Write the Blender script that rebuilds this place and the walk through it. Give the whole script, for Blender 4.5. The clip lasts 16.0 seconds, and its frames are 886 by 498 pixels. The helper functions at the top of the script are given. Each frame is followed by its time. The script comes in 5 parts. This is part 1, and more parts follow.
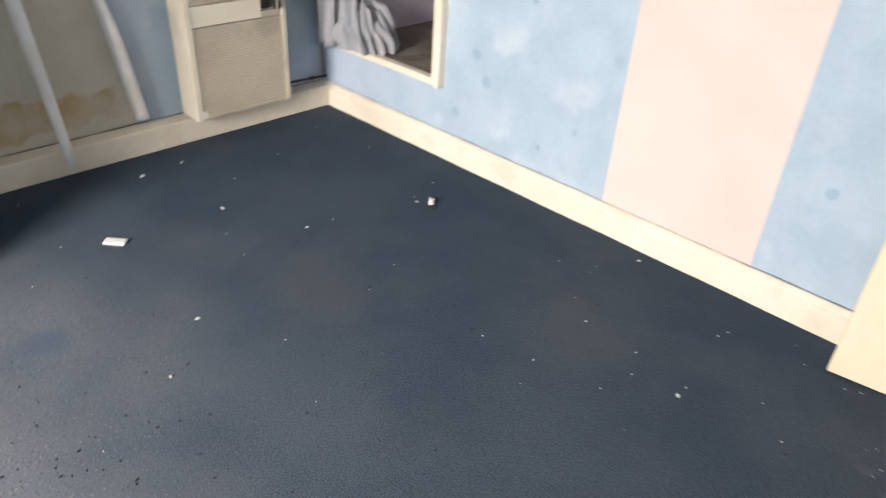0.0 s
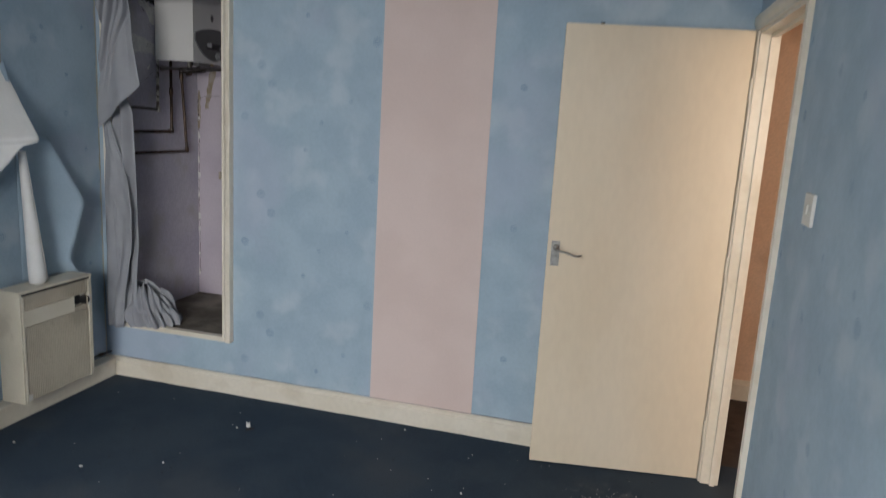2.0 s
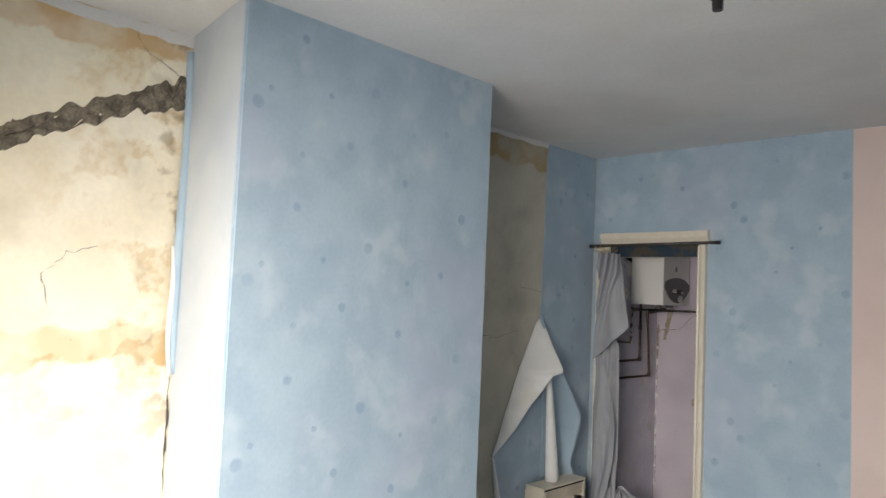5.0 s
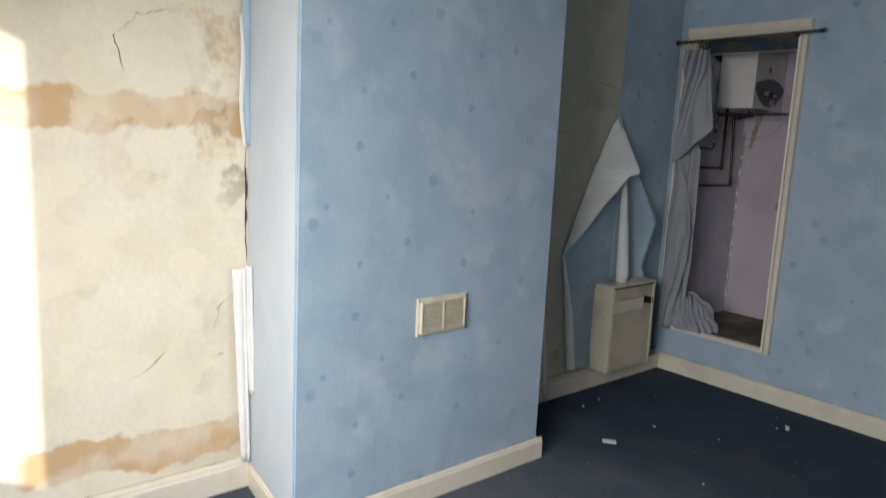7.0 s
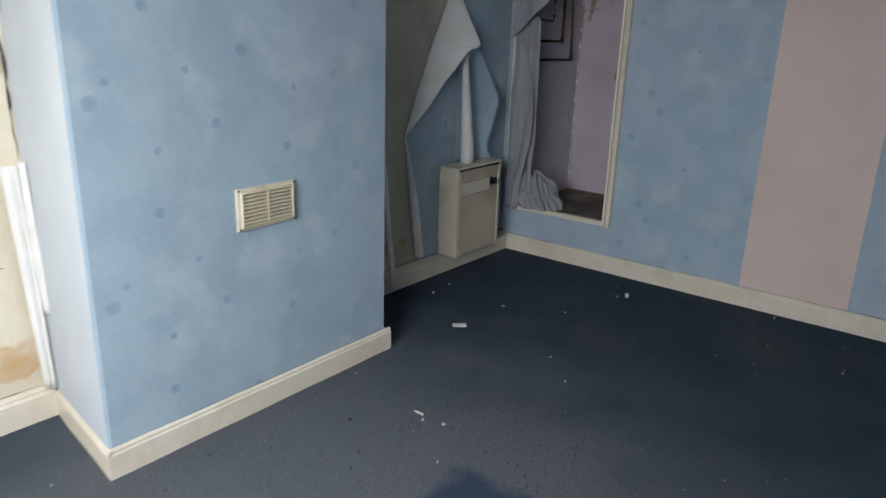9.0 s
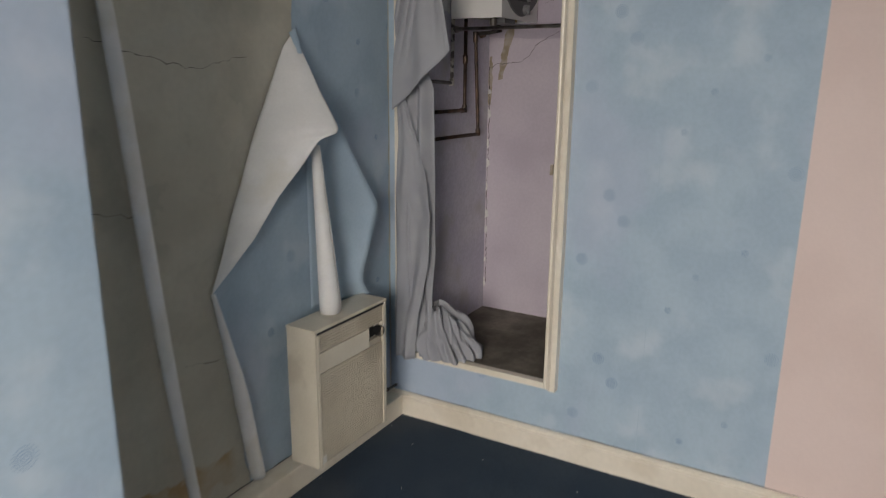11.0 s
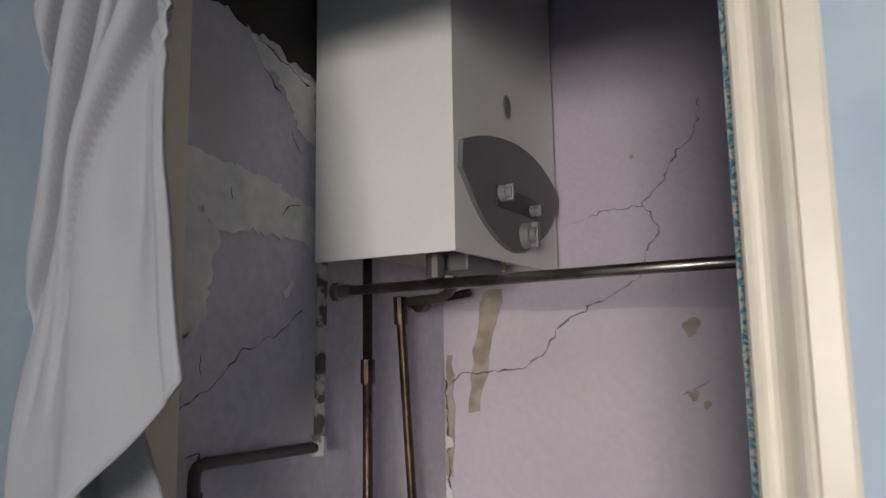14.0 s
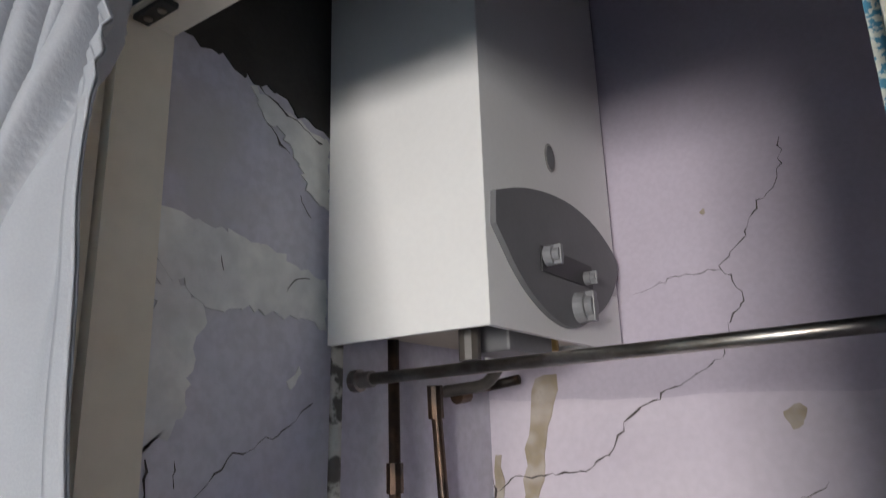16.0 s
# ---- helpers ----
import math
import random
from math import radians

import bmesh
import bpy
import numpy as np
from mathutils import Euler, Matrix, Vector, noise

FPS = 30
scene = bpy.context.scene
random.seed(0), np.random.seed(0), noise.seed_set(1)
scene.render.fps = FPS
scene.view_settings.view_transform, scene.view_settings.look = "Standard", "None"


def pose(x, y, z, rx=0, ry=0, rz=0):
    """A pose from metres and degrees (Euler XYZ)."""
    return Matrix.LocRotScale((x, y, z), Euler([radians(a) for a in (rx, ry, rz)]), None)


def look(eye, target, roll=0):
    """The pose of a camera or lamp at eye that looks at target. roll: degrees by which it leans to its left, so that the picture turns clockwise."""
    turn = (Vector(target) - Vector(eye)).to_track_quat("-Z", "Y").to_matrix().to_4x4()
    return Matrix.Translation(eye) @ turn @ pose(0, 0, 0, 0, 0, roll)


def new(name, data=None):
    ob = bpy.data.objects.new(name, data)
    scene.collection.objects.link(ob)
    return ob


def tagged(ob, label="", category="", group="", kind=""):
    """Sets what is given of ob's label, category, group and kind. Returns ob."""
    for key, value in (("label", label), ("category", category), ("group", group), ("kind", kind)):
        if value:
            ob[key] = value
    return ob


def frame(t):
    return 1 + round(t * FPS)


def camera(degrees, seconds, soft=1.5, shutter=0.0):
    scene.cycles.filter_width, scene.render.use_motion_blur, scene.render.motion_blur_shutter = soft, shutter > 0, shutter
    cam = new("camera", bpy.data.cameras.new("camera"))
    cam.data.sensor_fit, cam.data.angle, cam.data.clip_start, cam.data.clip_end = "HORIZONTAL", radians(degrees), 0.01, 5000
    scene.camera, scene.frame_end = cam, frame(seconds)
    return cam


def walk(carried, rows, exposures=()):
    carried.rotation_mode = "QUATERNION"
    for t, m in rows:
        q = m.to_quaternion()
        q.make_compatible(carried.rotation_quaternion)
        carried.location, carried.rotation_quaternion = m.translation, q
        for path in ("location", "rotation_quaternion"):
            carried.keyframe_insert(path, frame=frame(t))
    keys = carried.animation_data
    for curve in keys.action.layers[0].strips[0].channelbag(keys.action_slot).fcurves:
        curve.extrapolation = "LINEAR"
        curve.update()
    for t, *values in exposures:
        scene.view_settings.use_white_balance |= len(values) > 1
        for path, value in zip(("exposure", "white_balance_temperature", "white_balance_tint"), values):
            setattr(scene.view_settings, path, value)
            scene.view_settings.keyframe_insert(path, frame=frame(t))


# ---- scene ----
cam = camera(64.7, 16.0, soft=1.15, shutter=0.4)
PATH = [
    (0, (0.108, 0.007, 1.256), (-1.044, 1.245, 0.188), 3.6),
    (0.5, (0.187, -0.258, 1.373), (-0.715, 1.244, 0.407), 2.9),
    (1, (0.227, -0.599, 1.449), (-0.414, 1.101, 0.614), 3.5),
    (1.5, (0.252, -0.912, 1.521), (-0.328, 0.897, 0.894), 3.8),
    (2, (0.209, -1.25, 1.58), (-0.288, 0.65, 1.202), 3.3),
    (2.5, (0.187, -1.523, 1.642), (-0.285, 0.405, 1.397), 2.5),
    (3, (0.247, -1.717, 1.687), (-0.472, 0.144, 1.553), 1.2),
    (3.5, (0.253, -1.914, 1.722), (-0.551, -0.083, 1.748), 0.0),
    (4, (0.213, -2.129, 1.769), (-0.68, -0.346, 1.918), -1.3),
    (4.5, (0.147, -2.238, 1.819), (-1.064, -0.654, 1.977), 0.8),
    (4.7, (0.122, -2.253, 1.824), (-1.216, -0.777, 2.002), 0.9),
    (6.8, (0.061, -2.21, 1.554), (-1.462, -0.937, 1.309), 2.3),
    (7, (0.06, -2.214, 1.532), (-1.45, -0.943, 1.207), 2.7),
    (7.5, (0.061, -2.221, 1.477), (-1.417, -0.977, 0.958), 3.3),
    (8, (0.049, -2.231, 1.451), (-1.367, -0.958, 0.84), 3.1),
    (8.5, (0.019, -2.185, 1.437), (-1.264, -0.789, 0.8), 1.9),
    (9, (-0.036, -1.979, 1.433), (-1.204, -0.469, 0.836), 1.9),
    (9.2, (-0.077, -1.866, 1.456), (-1.24, -0.34, 0.889), 1.8),
    (11.3, (-1.054, -0.313, 1.566), (-1.969, 1.405, 1.108), 1.8),
    (11.5, (-1.152, -0.158, 1.58), (-2.058, 1.588, 1.218), 3.1),
    (12, (-1.364, 0.233, 1.619), (-2.232, 2.021, 1.391), 0.8),
    (12.5, (-1.508, 0.639, 1.652), (-2.375, 2.439, 1.566), 2.1),
    (13, (-1.678, 0.984, 1.674), (-2.532, 2.791, 1.752), 1.5),
    (13.5, (-1.781, 1.243, 1.683), (-2.585, 3.066, 1.86), -0.3),
    (14, (-1.796, 1.493, 1.668), (-2.78, 3.214, 1.93), -0.9),
    (14.5, (-1.829, 1.613, 1.671), (-2.923, 3.238, 2.075), -2.6),
    (15, (-1.845, 1.661, 1.675), (-2.939, 3.247, 2.212), -2.4),
    (15.5, (-1.853, 1.664, 1.68), (-2.95, 3.219, 2.294), -1.9),
    (16, (-1.858, 1.667, 1.673), (-2.955, 3.257, 2.192), -1.8),
]
EXPOSURES = [  # seconds, stops, kelvin, tint
    (0, 1.52, 7050, 16), (0.5, 1.25, 6650, 13), (1.0, 0.96, 6350, 10), (1.5, 0.55, 6350, 10), (2, 0.12, 6350, 11), (3, 0.10, 6400, 11), (4.0, 0.36, 6800, 12), (4.5, 0.43, 7000, 12),
    (7, -0.46, 6400, 11), (8, -0.75, 6450, 11), (9, -0.46, 6200, 10), (11.5, 0.38, 7150, 15), (12.5, 0.56, 7200, 14), (13.5, 0.74, 7250, 14), (14.5, 1.17, 6500, 13), (16, 1.50, 6500, 12),
]
walk(cam, [(t, look(eye, target, roll)) for t, eye, target, roll in PATH], EXPOSURES)

# ---- world, sun, large lights ----
world = bpy.data.worlds.new("sky_world")
scene.world = world
world.use_nodes = True
wn = world.node_tree
sky = wn.nodes.new("ShaderNodeTexSky")
sky.sky_type = 'NISHITA'
sky.sun_disc = False
sky.sun_elevation = radians(12.8)
sky.sun_rotation = radians(116.4)
wn.nodes["Background"].inputs[1].default_value = 0.12
wn.links.new(sky.outputs[0], wn.nodes["Background"].inputs[0])

sun = new("sun", bpy.data.lights.new("sun", "SUN"))
sun.data.energy = 5.0
sun.data.angle = radians(0.6)
sun.data.color = (1.0, 0.93, 0.82)
sun.matrix_world = look((10.0, -4.96, 2.54), (0, 0, 0))


def window_light(name, place, target, w, h, power, colour, spread=180):
    ob = new(name, bpy.data.lights.new(name, "AREA"))
    ob.data.shape = 'RECTANGLE'
    ob.data.size, ob.data.size_y, ob.data.energy, ob.data.color = w, h, power, colour
    ob.data.spread = radians(spread)
    ob.matrix_world = look(place, target)
    return ob


WIN = (-1.40, -0.04, 0.75, 2.45)  # x0, x1, sill, head of the room's window
# light of the sky falling in through the window, and light thrown up by the ground outside
window_light("window_daylight", (-0.70, -2.93, 1.58), (-1.10, -1.93, 0.64), 1.28, 1.6, 98.0, (1.0, 0.975, 0.94), 138)
window_light("window_ground_glow", (-0.72, -2.92, 1.60), (-0.72, -1.92, 3.0), 1.28, 1.6, 9.5, (1.0, 0.965, 0.92), 120)
# added warm fill that brightens the landing; its source is not seen
window_light("landing_fill_light", (1.25, -0.05, 1.6), (1.25, 3.0, 0.8), 0.75, 1.0, 17.0, (1.0, 0.80, 0.60))


# ---- materials ----
def mat(name, a, b=None, rough=0.6, scale=6.0, fine=120.0, fine_amt=0.12, bump=0.15, bump_scale=None, metal=0.0, stain=None, stain_amt=0.0, stain_scale=2.0, contrast=(0.35, 0.65), stretch=(1, 1, 1), spec=0.5):
    """A surface of two mixed tones, with fine grain, optional stains and relief."""
    m = bpy.data.materials.new(name)
    m.use_nodes = True
    nt = m.node_tree
    n, l = nt.nodes, nt.links
    p = n["Principled BSDF"]
    p.inputs["Roughness"].default_value = rough
    p.inputs["Metallic"].default_value = metal
    p.inputs["Specular IOR Level"].default_value = spec
    b = b or tuple(c * 0.85 for c in a)
    tc = n.new("ShaderNodeTexCoord")
    mp = n.new("ShaderNodeMapping")
    mp.inputs["Scale"].default_value = stretch
    l.new(tc.outputs["Object"], mp.inputs["Vector"])

    def nz(s, detail=4.0):
        t = n.new("ShaderNodeTexNoise")
        t.inputs["Scale"].default_value = s
        t.inputs["Detail"].default_value = detail
        l.new(mp.outputs[0], t.inputs["Vector"])
        return t.outputs["Fac"]

    def ramp(src, lo, hi):
        r = n.new("ShaderNodeMapRange")
        r.interpolation_type = 'SMOOTHSTEP'
        l.new(src, r.inputs[0])
        r.inputs[1].default_value, r.inputs[2].default_value = lo, hi
        return r.outputs[0]

    def mix(fac, x, y, mode='MIX'):
        q = n.new("ShaderNodeMix")
        q.data_type = 'RGBA'
        q.blend_type = mode
        for s, v in ((q.inputs["Factor"], fac), (q.inputs["A"], x), (q.inputs["B"], y)):
            if isinstance(v, (int, float)):
                s.default_value = v
            elif isinstance(v, tuple):
                s.default_value = (*v, 1.0)
            else:
                l.new(v, s)
        return q.outputs["Result"]

    col = mix(ramp(nz(scale), *contrast), a, b)
    f = nz(fine, 3.0)
    if fine_amt:
        col = mix(ramp(f, 0.3, 0.7), col, mix(fine_amt, col, (0.0, 0.0, 0.0)))
    if stain:
        k = n.new("ShaderNodeMath")
        k.operation = 'MULTIPLY'
        l.new(ramp(nz(stain_scale, 6.0), 0.52, 0.68), k.inputs[0])
        k.inputs[1].default_value = stain_amt
        col = mix(k.outputs[0], col, stain)
    l.new(col, p.inputs["Base Color"])
    if bump:
        bp = n.new("ShaderNodeBump")
        bp.inputs["Strength"].default_value = bump
        bp.inputs["Distance"].default_value = 0.004
        l.new(nz(bump_scale or fine, 4.0), bp.inputs["Height"])
        l.new(bp.outputs[0], p.inputs["Normal"])
    return m, dict(n=n, l=l, p=p, mix=mix, ramp=ramp, nz=nz, col=col, tc=tc)


def math_node(h, op, a, b=None, c=None):
    q = h["n"].new("ShaderNodeMath")
    q.operation = op
    for s, v in zip(q.inputs, (a, b, c)):
        if v is None:
            continue
        if isinstance(v, (int, float)):
            s.default_value = v
        else:
            h["l"].new(v, s)
    return q.outputs[0]


def wallpaper(name, axis, motifs, width, height):
    """Mottled pale blue paper printed with small ringed motifs (u, z, size) that repeat over width and height."""
    m, h = mat(name, (0.340, 0.450, 0.550), (0.390, 0.505, 0.600), rough=0.72, scale=6.0, fine=60, fine_amt=0.05, bump=0.08, bump_scale=40, contrast=(0.34, 0.66), stain=(0.53, 0.61, 0.67), stain_amt=0.46, stain_scale=4.6)
    n, l = h["n"], h["l"]
    h["col"] = h["mix"](math_node(h, 'MULTIPLY', h["ramp"](h["nz"](1.7, 5.0), 0.5, 0.64), 0.4), h["col"], (0.42, 0.47, 0.60))
    sep = n.new("ShaderNodeSeparateXYZ")
    l.new(h["tc"].outputs["Object"], sep.inputs[0])
    comb = n.new("ShaderNodeCombineXYZ")
    l.new(sep.outputs[axis], comb.inputs[0])
    l.new(sep.outputs["Z"], comb.inputs[1])
    best = angle = None
    for u, z, size in motifs:
        sub = n.new("ShaderNodeVectorMath")
        sub.operation = 'SUBTRACT'
        l.new(comb.outputs[0], sub.inputs[0])
        sub.inputs[1].default_value = (u, z, 0)
        w = n.new("ShaderNodeVectorMath")
        w.operation = 'WRAP'
        l.new(sub.outputs[0], w.inputs[0])
        w.inputs[1].default_value = (width / 2, height / 2, 1)
        w.inputs[2].default_value = (-width / 2, -height / 2, -1)
        ln = n.new("ShaderNodeVectorMath")
        ln.operation = 'LENGTH'
        l.new(w.outputs[0], ln.inputs[0])
        d = math_node(h, 'MULTIPLY', ln.outputs["Value"], 1 / size)
        parts = n.new("ShaderNodeSeparateXYZ")
        l.new(w.outputs[0], parts.inputs[0])
        a = math_node(h, 'ARCTAN2', parts.outputs["Y"], parts.outputs["X"])
        if best is None:
            best, angle = d, a
        else:
            nearer = math_node(h, 'LESS_THAN', d, best)
            angle = math_node(h, 'ADD', math_node(h, 'MULTIPLY', a, nearer), math_node(h, 'MULTIPLY', angle, math_node(h, 'SUBTRACT', 1.0, nearer)))
            best = math_node(h, 'MINIMUM', best, d)
    rings = math_node(h, 'SINE', math_node(h, 'SUBTRACT', math_node(h, 'MULTIPLY', best, 24.0), angle))
    rings = math_node(h, 'MULTIPLY', h["ramp"](rings, -0.3, 0.6), math_node(h, 'SUBTRACT', 1.0, h["ramp"](best, 0.74, 0.80)))
    dots = math_node(h, 'MULTIPLY', h["ramp"](math_node(h, 'SINE', math_node(h, 'MULTIPLY', angle, 17.0)), -0.1, 0.5), h["ramp"](best, 0.86, 0.92))
    rings = math_node(h, 'ADD', math_node(h, 'MULTIPLY', math_node(h, 'ADD', rings, dots), 0.8), 0.14)
    inside = math_node(h, 'SUBTRACT', 1.0, h["ramp"](best, 1.0, 1.08))
    fade = math_node(h, 'ADD', math_node(h, 'MULTIPLY', h["ramp"](h["nz"](2.2), 0.35, 0.6), 0.5), 0.45)
    mask = math_node(h, 'MULTIPLY', math_node(h, 'MULTIPLY', rings, inside), fade)
    col = h["mix"](mask, h["col"], (0.15, 0.24, 0.40))
    l.new(col, h["p"].inputs["Base Color"])
    return m


L, M_, S = 0.023, 0.0175, 0.0125
MOTIFS_X = [(-1.575, 0.375, L), (-1.386, 0.06, S), (-1.148, 0.31, S), (-1.022, 0.595, L), (-0.302, 0.415, M_), (-0.077, 0.025, M_), (0.045, 0.288, L), (0.221, 0.593, M_), (0.464, 0.21, L), (0.555, 0.468, L), (-1.30, 0.20, S), (-0.65, 0.12, M_)]
MOTIFS_Y = [(-1.015, 0.577, L), (-0.49, 0.10, L), (0.042, 0.27, L), (-0.832, 0.225, M_), (-0.605, 0.49, M_), (-0.31, 0.385, M_), (-0.078, 0.635, M_), (-0.82, 0.42, S), (-0.705, 0.04, S), (-0.272, 0.595, S), (-0.965, 0.01, S)]
paper_x = wallpaper("blue_wallpaper_long_wall", "X", MOTIFS_X, 2.19, 0.652)
paper_y = wallpaper("blue_wallpaper_side_wall", "Y", MOTIFS_Y, 1.30, 0.625)
paper_plain = mat("blue_wallpaper_plain", (0.340, 0.450, 0.550), (0.390, 0.505, 0.600), rough=0.72, scale=5, bump=0.08, bump_scale=40, fine_amt=0.05)[0]
# blue paper in a paler tone, with the window's light put into the colour
paper_lit = mat("blue_wallpaper_lit", (0.52, 0.58, 0.65), (0.57, 0.62, 0.67), rough=0.7, scale=4, bump=0.08, bump_scale=40, fine_amt=0.03)[0]
pink = mat("pink_wallpaper", (0.68, 0.55, 0.51), (0.73, 0.60, 0.56), rough=0.75, scale=2.0, fine=90, fine_amt=0.02, bump=0.05, bump_scale=40, stain=(0.60, 0.49, 0.46), stain_amt=0.18)[0]
backing = mat("paper_backing", (0.78, 0.78, 0.77), (0.84, 0.84, 0.83), rough=0.8, scale=7, fine_amt=0.03, bump=0.05, bump_scale=30, stain=(0.62, 0.58, 0.45), stain_amt=0.3, stain_scale=5)[0]
cream = mat("cream_gloss_paint", (0.74, 0.68, 0.565), (0.79, 0.735, 0.63), rough=0.32, scale=3, fine=40, fine_amt=0.05, bump=0.08, bump_scale=25, stain=(0.50, 0.42, 0.30), stain_amt=0.22, stain_scale=7)[0]
door_paint = mat("cream_door_paint", (0.73, 0.63, 0.48), (0.77, 0.68, 0.54), rough=0.45, scale=1.5, fine=40, fine_amt=0.03, bump=0.06, bump_scale=18, stretch=(1, 1, 0.4), stain=(0.66, 0.55, 0.40), stain_amt=0.3, stain_scale=2.5)[0]
ceiling_paint = mat("white_ceiling_paint", (0.74, 0.73, 0.72), (0.80, 0.79, 0.78), rough=0.85, scale=1.6, fine=70, fine_amt=0.05, bump=0.18, bump_scale=35, stain=(0.66, 0.63, 0.60), stain_amt=0.35, stain_scale=1.3)[0]
white_metal = mat("boiler_white_enamel", (0.72, 0.71, 0.69), (0.77, 0.76, 0.74), rough=0.35, scale=2, fine_amt=0.02, bump=0.02)[0]
panel_grey = mat("grey_plastic", (0.13, 0.13, 0.135), (0.15, 0.15, 0.155), rough=0.5, fine_amt=0.05, bump=0.04)[0]
knob_grey = mat("light_grey_plastic", (0.22, 0.22, 0.23), rough=0.4, fine_amt=0.03, bump=0.02)[0]
heater_cream = mat("cream_heater_enamel", (0.62, 0.57, 0.46), (0.68, 0.63, 0.52), rough=0.42, scale=4, fine_amt=0.05, bump=0.03, stain=(0.38, 0.32, 0.24), stain_amt=0.4, stain_scale=6)[0]
grille_beige = mat("beige_grille", (0.50, 0.45, 0.36), (0.56, 0.51, 0.41), rough=0.5, scale=5, fine_amt=0.08, bump=0.03, stain=(0.27, 0.23, 0.17), stain_amt=0.4, stain_scale=4)[0]
black = mat("black_plastic", (0.012, 0.012, 0.013), (0.02, 0.02, 0.02), rough=0.4, bump=0.02)[0]
# near-black colour that stands in for the unlit hollow above the cupboard
dark_void = mat("unlit_void_dark", (0.035, 0.032, 0.03), (0.06, 0.055, 0.052), rough=0.95, bump=0.4, bump_scale=20)[0]
chrome = mat("worn_chrome", (0.55, 0.53, 0.5), (0.4, 0.38, 0.35), rough=0.28, metal=1.0, scale=30, bump=0.03)[0]
steel = mat("brushed_steel_rail", (0.42, 0.40, 0.37), (0.28, 0.25, 0.22), rough=0.33, metal=1.0, scale=25, bump=0.04)[0]
brass = mat("brass", (0.65, 0.48, 0.2), (0.5, 0.36, 0.14), rough=0.35, metal=1.0, bump=0.03)[0]
copper = mat("tarnished_copper", (0.14, 0.09, 0.062), (0.06, 0.047, 0.04), rough=0.42, metal=0.85, scale=22, fine=200, bump=0.06, stain=(0.03, 0.027, 0.025), stain_amt=0.8, stain_scale=14)[0]
pipe_dark = mat("dark_painted_pipe", (0.045, 0.04, 0.036), (0.08, 0.07, 0.06), rough=0.5, scale=25, bump=0.1)[0]
pipe_flaked = mat("flaked_white_pipe", (0.55, 0.53, 0.48), (0.10, 0.09, 0.08), rough=0.6, scale=26, contrast=(0.48, 0.56), bump=0.2)[0]
lilac = mat("lilac_distemper", (0.53, 0.51, 0.60), (0.60, 0.58, 0.64), rough=0.85, scale=3.6, fine=70, fine_amt=0.12, bump=0.25, bump_scale=26, stain=(0.46, 0.44, 0.44), stain_amt=0.75, stain_scale=4.5)[0]
lilac_pale = mat("pale_lilac_paint", (0.62, 0.56, 0.62), (0.56, 0.50, 0.57), rough=0.8, scale=2.2, fine=70, fine_amt=0.06, bump=0.2, bump_scale=22, stain=(0.47, 0.41, 0.47), stain_amt=0.4, stain_scale=2.2)[0]
filler = mat("grey_plaster_patch", (0.83, 0.82, 0.78), (0.67, 0.66, 0.66), rough=0.9, scale=9, fine=45, fine_amt=0.12, bump=0.15, bump_scale=40)[0]
crack_dark = mat("crack_shadow", (0.06, 0.05, 0.05), (0.10, 0.085, 0.08), rough=0.95, bump=0.3)[0]
stain_brown = mat("brown_stain", (0.33, 0.27, 0.19), (0.46, 0.40, 0.35), rough=0.8, scale=30, bump=0.2)[0]
fabric = mat("grey_curtain_cloth", (0.29, 0.30, 0.33), (0.34, 0.35, 0.375), rough=0.9, scale=5, fine=500, fine_amt=0.05, bump=0.12, bump_scale=420)[0]
lino = mat("dusty_brown_boards", (0.12, 0.105, 0.08), (0.24, 0.215, 0.175), rough=0.9, scale=4, fine=50, fine_amt=0.2, bump=0.3, bump_scale=30, stain=(0.07, 0.06, 0.045), stain_amt=0.5, stain_scale=6)[0]
landing_wall = mat("peach_landing_wall", (0.74, 0.52, 0.37), (0.78, 0.57, 0.42), rough=0.8, scale=2.5, bump=0.15, stain=(0.35, 0.20, 0.13), stain_amt=0.5)[0]
landing_carpet = mat("brown_landing_carpet", (0.07, 0.052, 0.045), (0.10, 0.075, 0.062), rough=0.97, scale=8, fine=300, fine_amt=0.3, bump=0.5, bump_scale=350)[0]
white_plastic = mat("white_plastic", (0.72, 0.71, 0.66), rough=0.4, fine_amt=0.03, bump=0.02)[0]
vent_cream = mat("cream_vent_plastic", (0.66, 0.60, 0.45), (0.70, 0.64, 0.50), rough=0.45, scale=9, fine_amt=0.05, bump=0.03, stain=(0.42, 0.36, 0.25), stain_amt=0.4, stain_scale=12)[0]
# dark colour that paints the shade between slats and ribs
vent_dark = mat("grille_gap_shade", (0.06, 0.05, 0.04), (0.09, 0.075, 0.055), rough=0.9, bump=0.1)[0]
teal_old = mat("old_teal_patterned_paper", (0.04, 0.17, 0.26), (0.45, 0.46, 0.40), rough=0.8, scale=240, contrast=(0.47, 0.53), bump=0.15)[0]
# old blue paint, darkened so the header's shade sits in the colour
blue_old_shaded = mat("old_blue_paint_shaded", (0.012, 0.032, 0.055), (0.06, 0.052, 0.042), rough=0.6, scale=9, contrast=(0.5, 0.56), bump=0.15)[0]
chip = mat("plaster_chip", (0.68, 0.67, 0.64), (0.58, 0.57, 0.55), rough=0.9, scale=30, bump=0.2)[0]
dark_chip = mat("dark_chip", (0.02, 0.02, 0.022), rough=0.8, bump=0.1)[0]
rubble = mat("exposed_rubble", (0.13, 0.11, 0.085), (0.26, 0.22, 0.17), rough=0.95, scale=24, fine=90, fine_amt=0.3, bump=0.8, bump_scale=45)[0]
